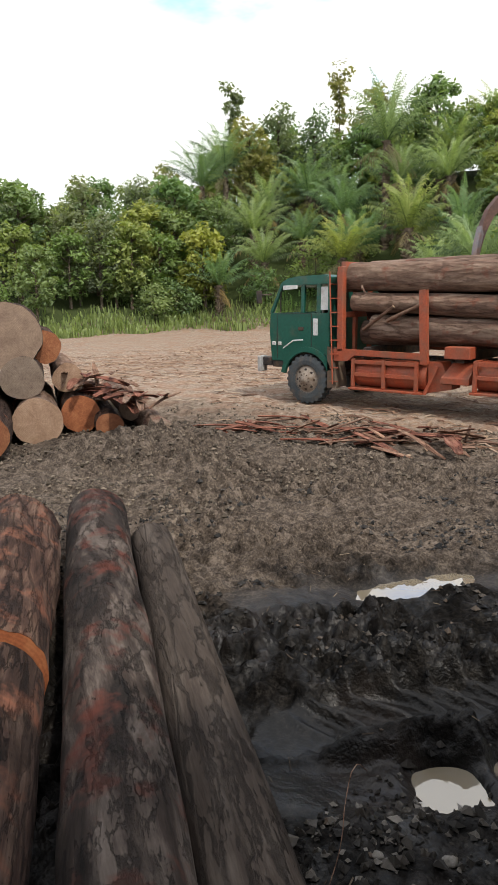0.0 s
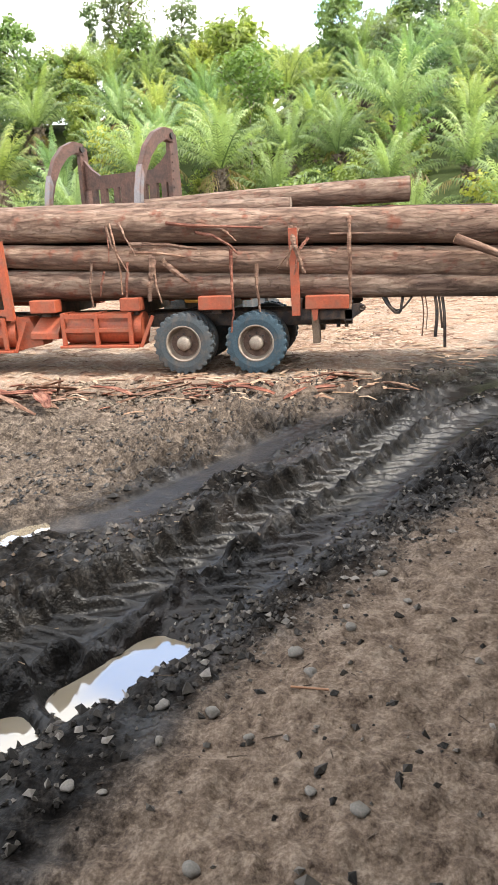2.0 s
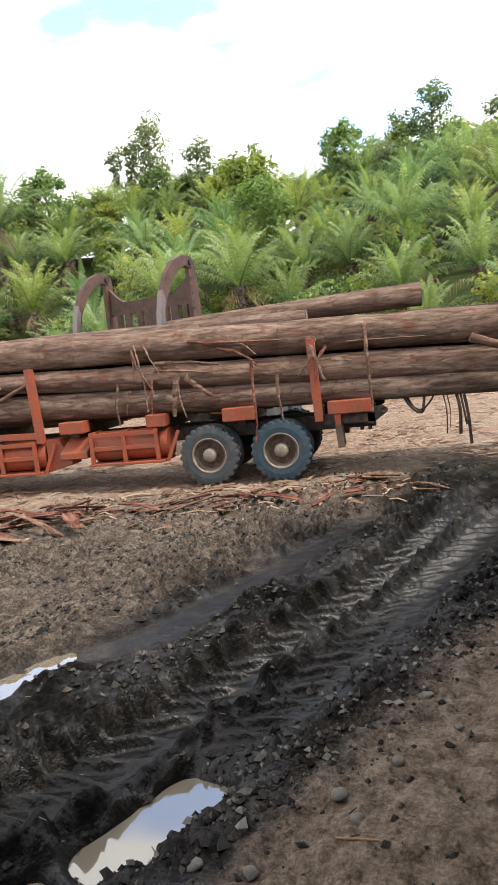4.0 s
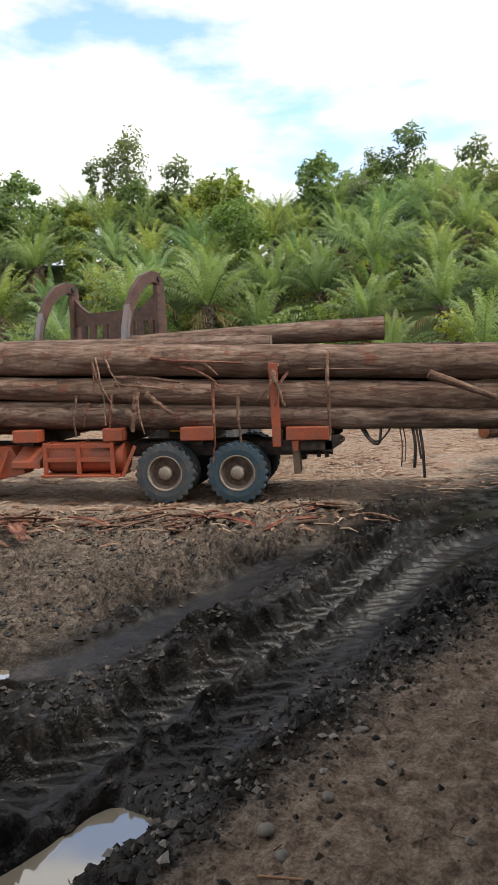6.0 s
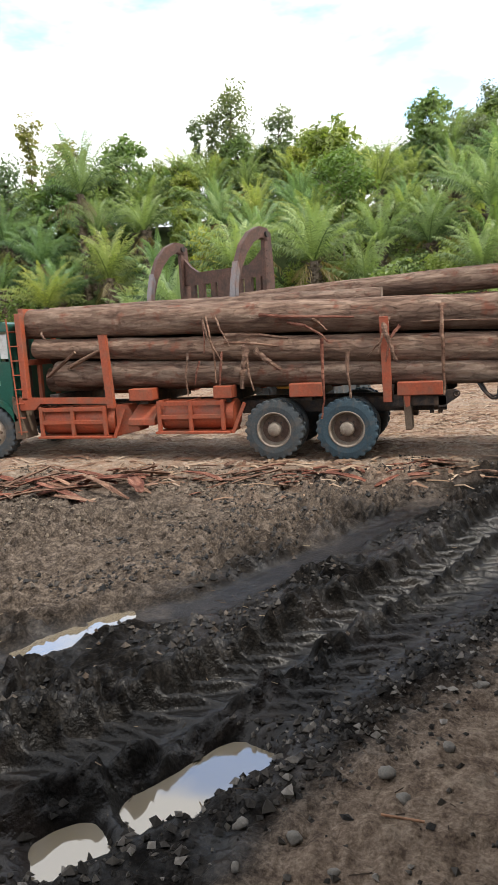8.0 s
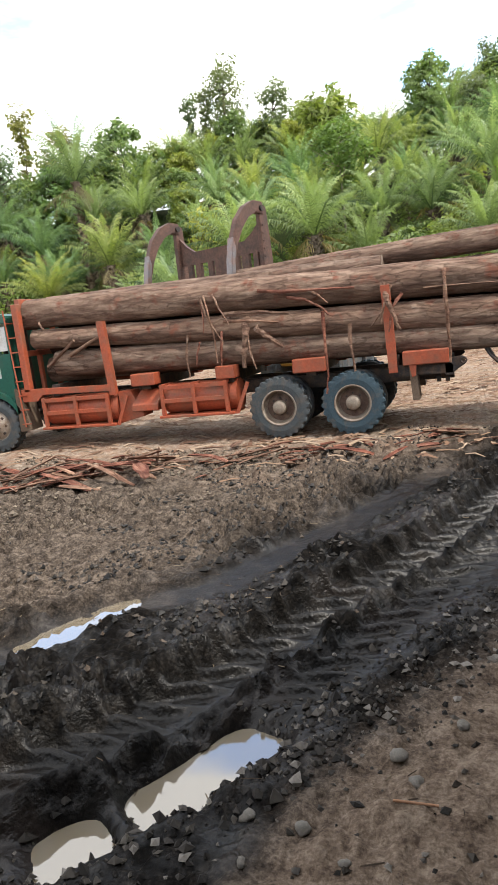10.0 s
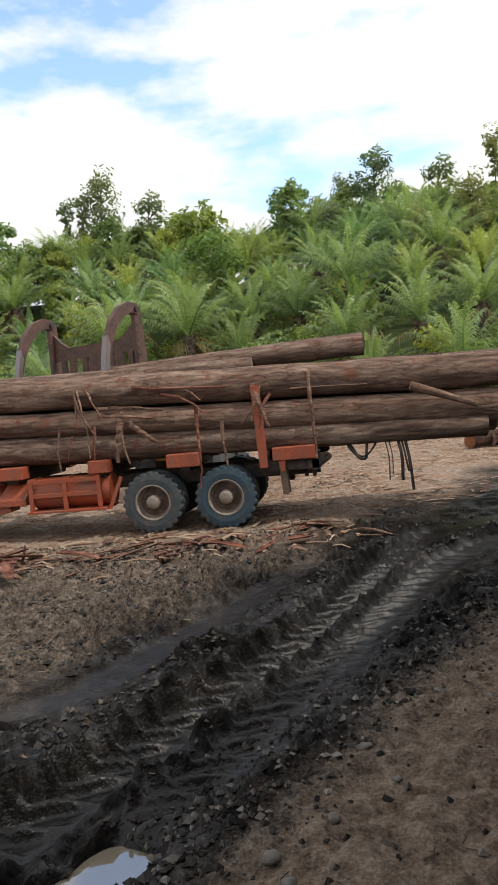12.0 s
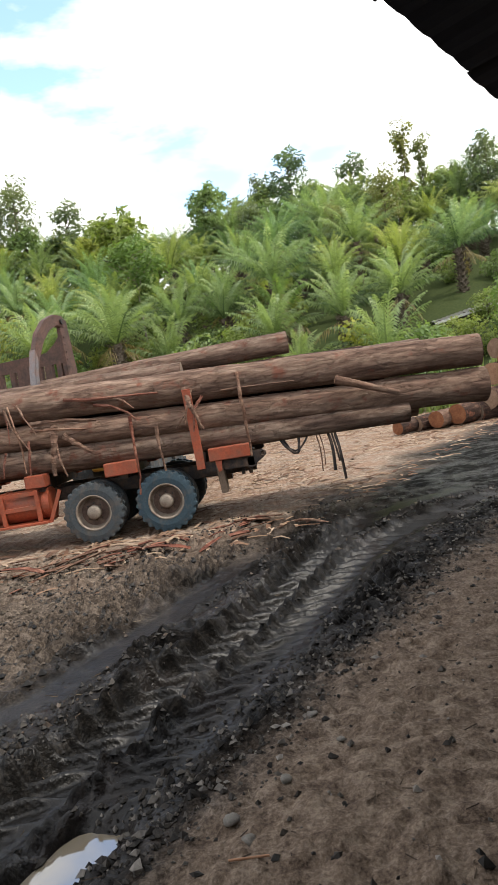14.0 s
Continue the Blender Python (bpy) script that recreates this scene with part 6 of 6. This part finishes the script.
# a white stick, a loop of wire and a crumpled packet on the soil
bm = rod(bmesh.new(), (2.76, -8.58, gz(2.76, -8.58) + 0.012), (2.95, -8.56, gz(2.95, -8.56) + 0.012), 0.006, seg=8)
thing("stick", bm, M_CUT, "thin pale peeled stick lying on brown soil", "stick")
wire("wire", [(1.28, -9.95, gz(1.28, -9.95)), (1.23, -9.75, 0.06), (1.13, -9.55, 0.12), (1.10, -9.42, 0.18), (1.12, -9.36, 0.12)], 0.0025, M_STRIP, "bent pale root sticking out of the mud", "root")
bm = bmesh.new()
bmesh.ops.create_grid(bm, x_segments=6, y_segments=6, size=0.055)
for v_ in bm.verts:
    v_.co.z = 0.03 + 0.05 * noise.noise(v_.co * 14)
bmesh.ops.solidify(bm, geom=list(bm.faces), thickness=0.002)
M_LITTER = mat_plain("pink_white_wrapper", (0.34, 0.24, 0.24), 0.5, 0.0, 0.5, 20.0, (0.30, 0.06, 0.08), 0.5)
thing("wrapper", bm, M_LITTER, "crumpled pink and white wrapper on the soil", "litter", at=Matrix.Translation((4.21, -8.74, gz(4.21, -8.74))) @ Matrix.Rotation(0.5, 4, "Z"))

# bark hanging from the load
HANG = "bark hanging from the load"


def hang(points, width, k, red=False):
    """A strip of bark that follows points downwards."""
    rng = random.Random(500 + k)
    bm = bmesh.new()
    prev = None
    pts = []
    for a, c in zip(points[:-1], points[1:]):
        a, c = Vector(a), Vector(c)
        for i in range(4):
            pts.append(a.lerp(c, i / 4) + Vector((rng.uniform(-1, 1), rng.uniform(-1, 1), 0)) * width * 0.12)
    pts.append(Vector(points[-1]))
    m_ = len(pts)
    for i, q in enumerate(pts):
        d_ = (pts[min(i + 1, m_ - 1)] - pts[max(i - 1, 0)]).normalized()
        sd = d_.cross(Vector((0, 1, 0))).normalized()
        w = width * (1 - 0.55 * i / m_) * rng.uniform(0.75, 1.2) / 2
        ring = [bm.verts.new(q - sd * w + Vector((0, 0.006, 0))), bm.verts.new(q + Vector((0, -0.012, 0))), bm.verts.new(q + sd * w + Vector((0, 0.006, 0))), bm.verts.new(q + Vector((0, 0.012, 0)))]
        if prev:
            for j in range(4):
                bm.faces.new((prev[j], prev[(j + 1) % 4], ring[(j + 1) % 4], ring[j]))
        prev = ring
    bmesh.ops.recalc_face_normals(bm, faces=bm.faces)
    ob = thing("hanging_bark", bm, M_STRIP_R if red else M_STRIP, "torn strip of red-brown bark hanging from the load" if red else "torn pale strip of bark hanging from the load", "bark", HANG)
    return ob


FY = 0.10
for k, (pts, w, red) in enumerate((
        ([(2.92, FY + 0.02, 2.62), (2.93, -0.06, 2.30), (2.95, -0.08, 1.75), (2.96, -0.06, 1.12)], 0.075, False),
        ([(1.95, FY, 2.50), (2.02, -0.08, 2.2), (2.12, -0.10, 1.95), (2.20, -0.10, 1.72)], 0.10, False),
        ([(2.08, FY, 2.46), (1.98, -0.08, 2.15), (1.90, -0.1, 1.85)], 0.06, False),
        ([(2.0, FY, 2.15), (1.85, -0.08, 1.95), (1.72, -0.09, 1.80)], 0.05, False),
        ([(2.25, FY, 2.30), (2.10, -0.08, 2.10), (2.02, -0.09, 1.70)], 0.06, True),
        ([(0.92, FY, 2.15), (0.94, -0.07, 1.7), (0.95, -0.06, 1.05), (0.90, -0.06, 0.75)], 0.06, True),
        ([(1.36, FY, 1.90), (1.37, -0.05, 1.5), (1.42, -0.06, 1.10)], 0.07, False),
        ([(-0.45, FY, 2.24), (-0.46, -0.09, 1.9), (-0.50, -0.11, 1.6), (-0.52, -0.10, 1.32)], 0.15, False),
        ([(-0.47, FY, 2.1), (-0.40, -0.10, 1.6), (-0.30, -0.11, 1.28)], 0.06, False),
        ([(-0.32, FY, 2.02), (-0.1, -0.09, 1.86), (0.22, -0.08, 1.62)], 0.14, False),
        ([(-1.30, FY, 2.62), (-1.15, -0.10, 2.3), (-0.98, -0.12, 2.0), (-0.85, -0.11, 1.78)], 0.05, False),
        ([(-1.22, FY, 2.66), (-1.10, -0.10, 2.35), (-1.02, -0.12, 1.95), (-1.02, -0.10, 1.45)], 0.05, False),
        ([(-1.05, FY, 2.66), (-0.88, -0.10, 2.4), (-0.72, -0.12, 2.1)], 0.05, False),
        ([(-1.28, FY, 2.55), (-1.20, -0.10, 2.25), (-1.22, -0.10, 2.0)], 0.045, True),
        ([(-0.95, FY, 2.0), (-0.93, -0.06, 1.7), (-0.96, -0.06, 1.38)], 0.06, True),
        ([(-1.62, FY, 2.0), (-1.63, -0.06, 1.6), (-1.60, -0.05, 1.22)], 0.055, False),
        ([(-1.40, FY, 1.85), (-1.42, -0.05, 1.6), (-1.45, -0.05, 1.42)], 0.05, True),
        ([(0.30, FY, 2.45), (0.65, -0.02, 2.38), (0.95, -0.05, 2.2), (1.05, -0.08, 2.08)], 0.06, True),
        ([(0.75, FY, 2.5), (0.9, -0.06, 2.42), (1.05, -0.09, 2.28)], 0.05, False),
        ([(-0.9, FY, 2.28), (-0.2, -0.02, 2.26), (0.35, -0.02, 2.18)], 0.10, False),
        ([(-0.9, FY, 2.16), (-0.3, -0.02, 2.12), (0.15, -0.02, 2.05)], 0.07, False),
        ([(2.6, FY, 2.34), (3.1, -0.01, 2.33), (3.9, 0.0, 2.30)], 0.05, False),
        ([(-0.2, FY, 2.62), (0.3, -0.03, 2.55), (0.9, -0.02, 2.52), (1.5, 0.0, 2.48)], 0.07, True),
        ([(-4.75, FY, 2.55), (-4.62, 0.0, 2.42), (-4.55, -0.02, 2.36)], 0.06, False))):
    hang(pts, w, k, red)
for k, (p0, p1, r0, r1) in enumerate((((-4.70, 0.12, 1.66), (-3.98, 0.05, 2.12), 0.035, 0.03), ((-4.15, 0.12, 1.84), (-3.40, 0.03, 2.14), 0.045, 0.03), ((4.62, 0.02, 2.20), (5.66, -0.10, 1.80), 0.085, 0.05))):
    make_log(p0, p1, r0, r1, 700 + k, M_STRIP, M_CUT, "broken pale branch caught in the load", "broken branches in the load", 0.12, 10, 0.02, 10)
for k, (x, z0, z1, r) in enumerate(((4.18, 1.28, 0.62, 0.012), (4.24, 1.28, 0.72, 0.010), (4.40, 1.28, 0.60, 0.03), (4.52, 1.25, 0.42, 0.028), (4.46, 1.28, 0.75, 0.02))):
    wire("rope", [(x - 0.02, 0.32, z0), (x + 0.01, 0.2, z0 - 0.25), (x + (0.05 if k > 2 else 0), 0.2, z1)], r, M_STEEL if k > 1 else M_STRIP, "dark frayed strap hanging under the load", "strap", "straps under the load")
wire("rope", [(3.50, 0.3, 1.30), (3.62, 0.2, 1.12), (3.78, 0.2, 1.02), (3.82, 0.2, 1.15), (3.84, 0.3, 1.28)], 0.025, M_STEEL, "dark strap looped under the load", "strap", "straps under the load")
wire("rope", [(3.55, 0.3, 1.30), (3.74, 0.2, 1.06), (3.95, 0.22, 1.22), (4.0, 0.3, 1.3)], 0.018, M_STEEL, "dark strap looped under the load", "strap", "straps under the load")
# long bare branch on the ground behind the truck
bx, by = (3.3, 4.6), (-1.0, -1.75)
wire("branch", [(3.2, -0.9, gz(3.2, -0.9) + 0.03), (3.6, -1.25, gz(3.6, -1.25) + 0.06), (4.1, -1.75, gz(4.1, -1.75) + 0.03)], 0.022, M_STRIP, "long bare branch lying on the mud", "branch")
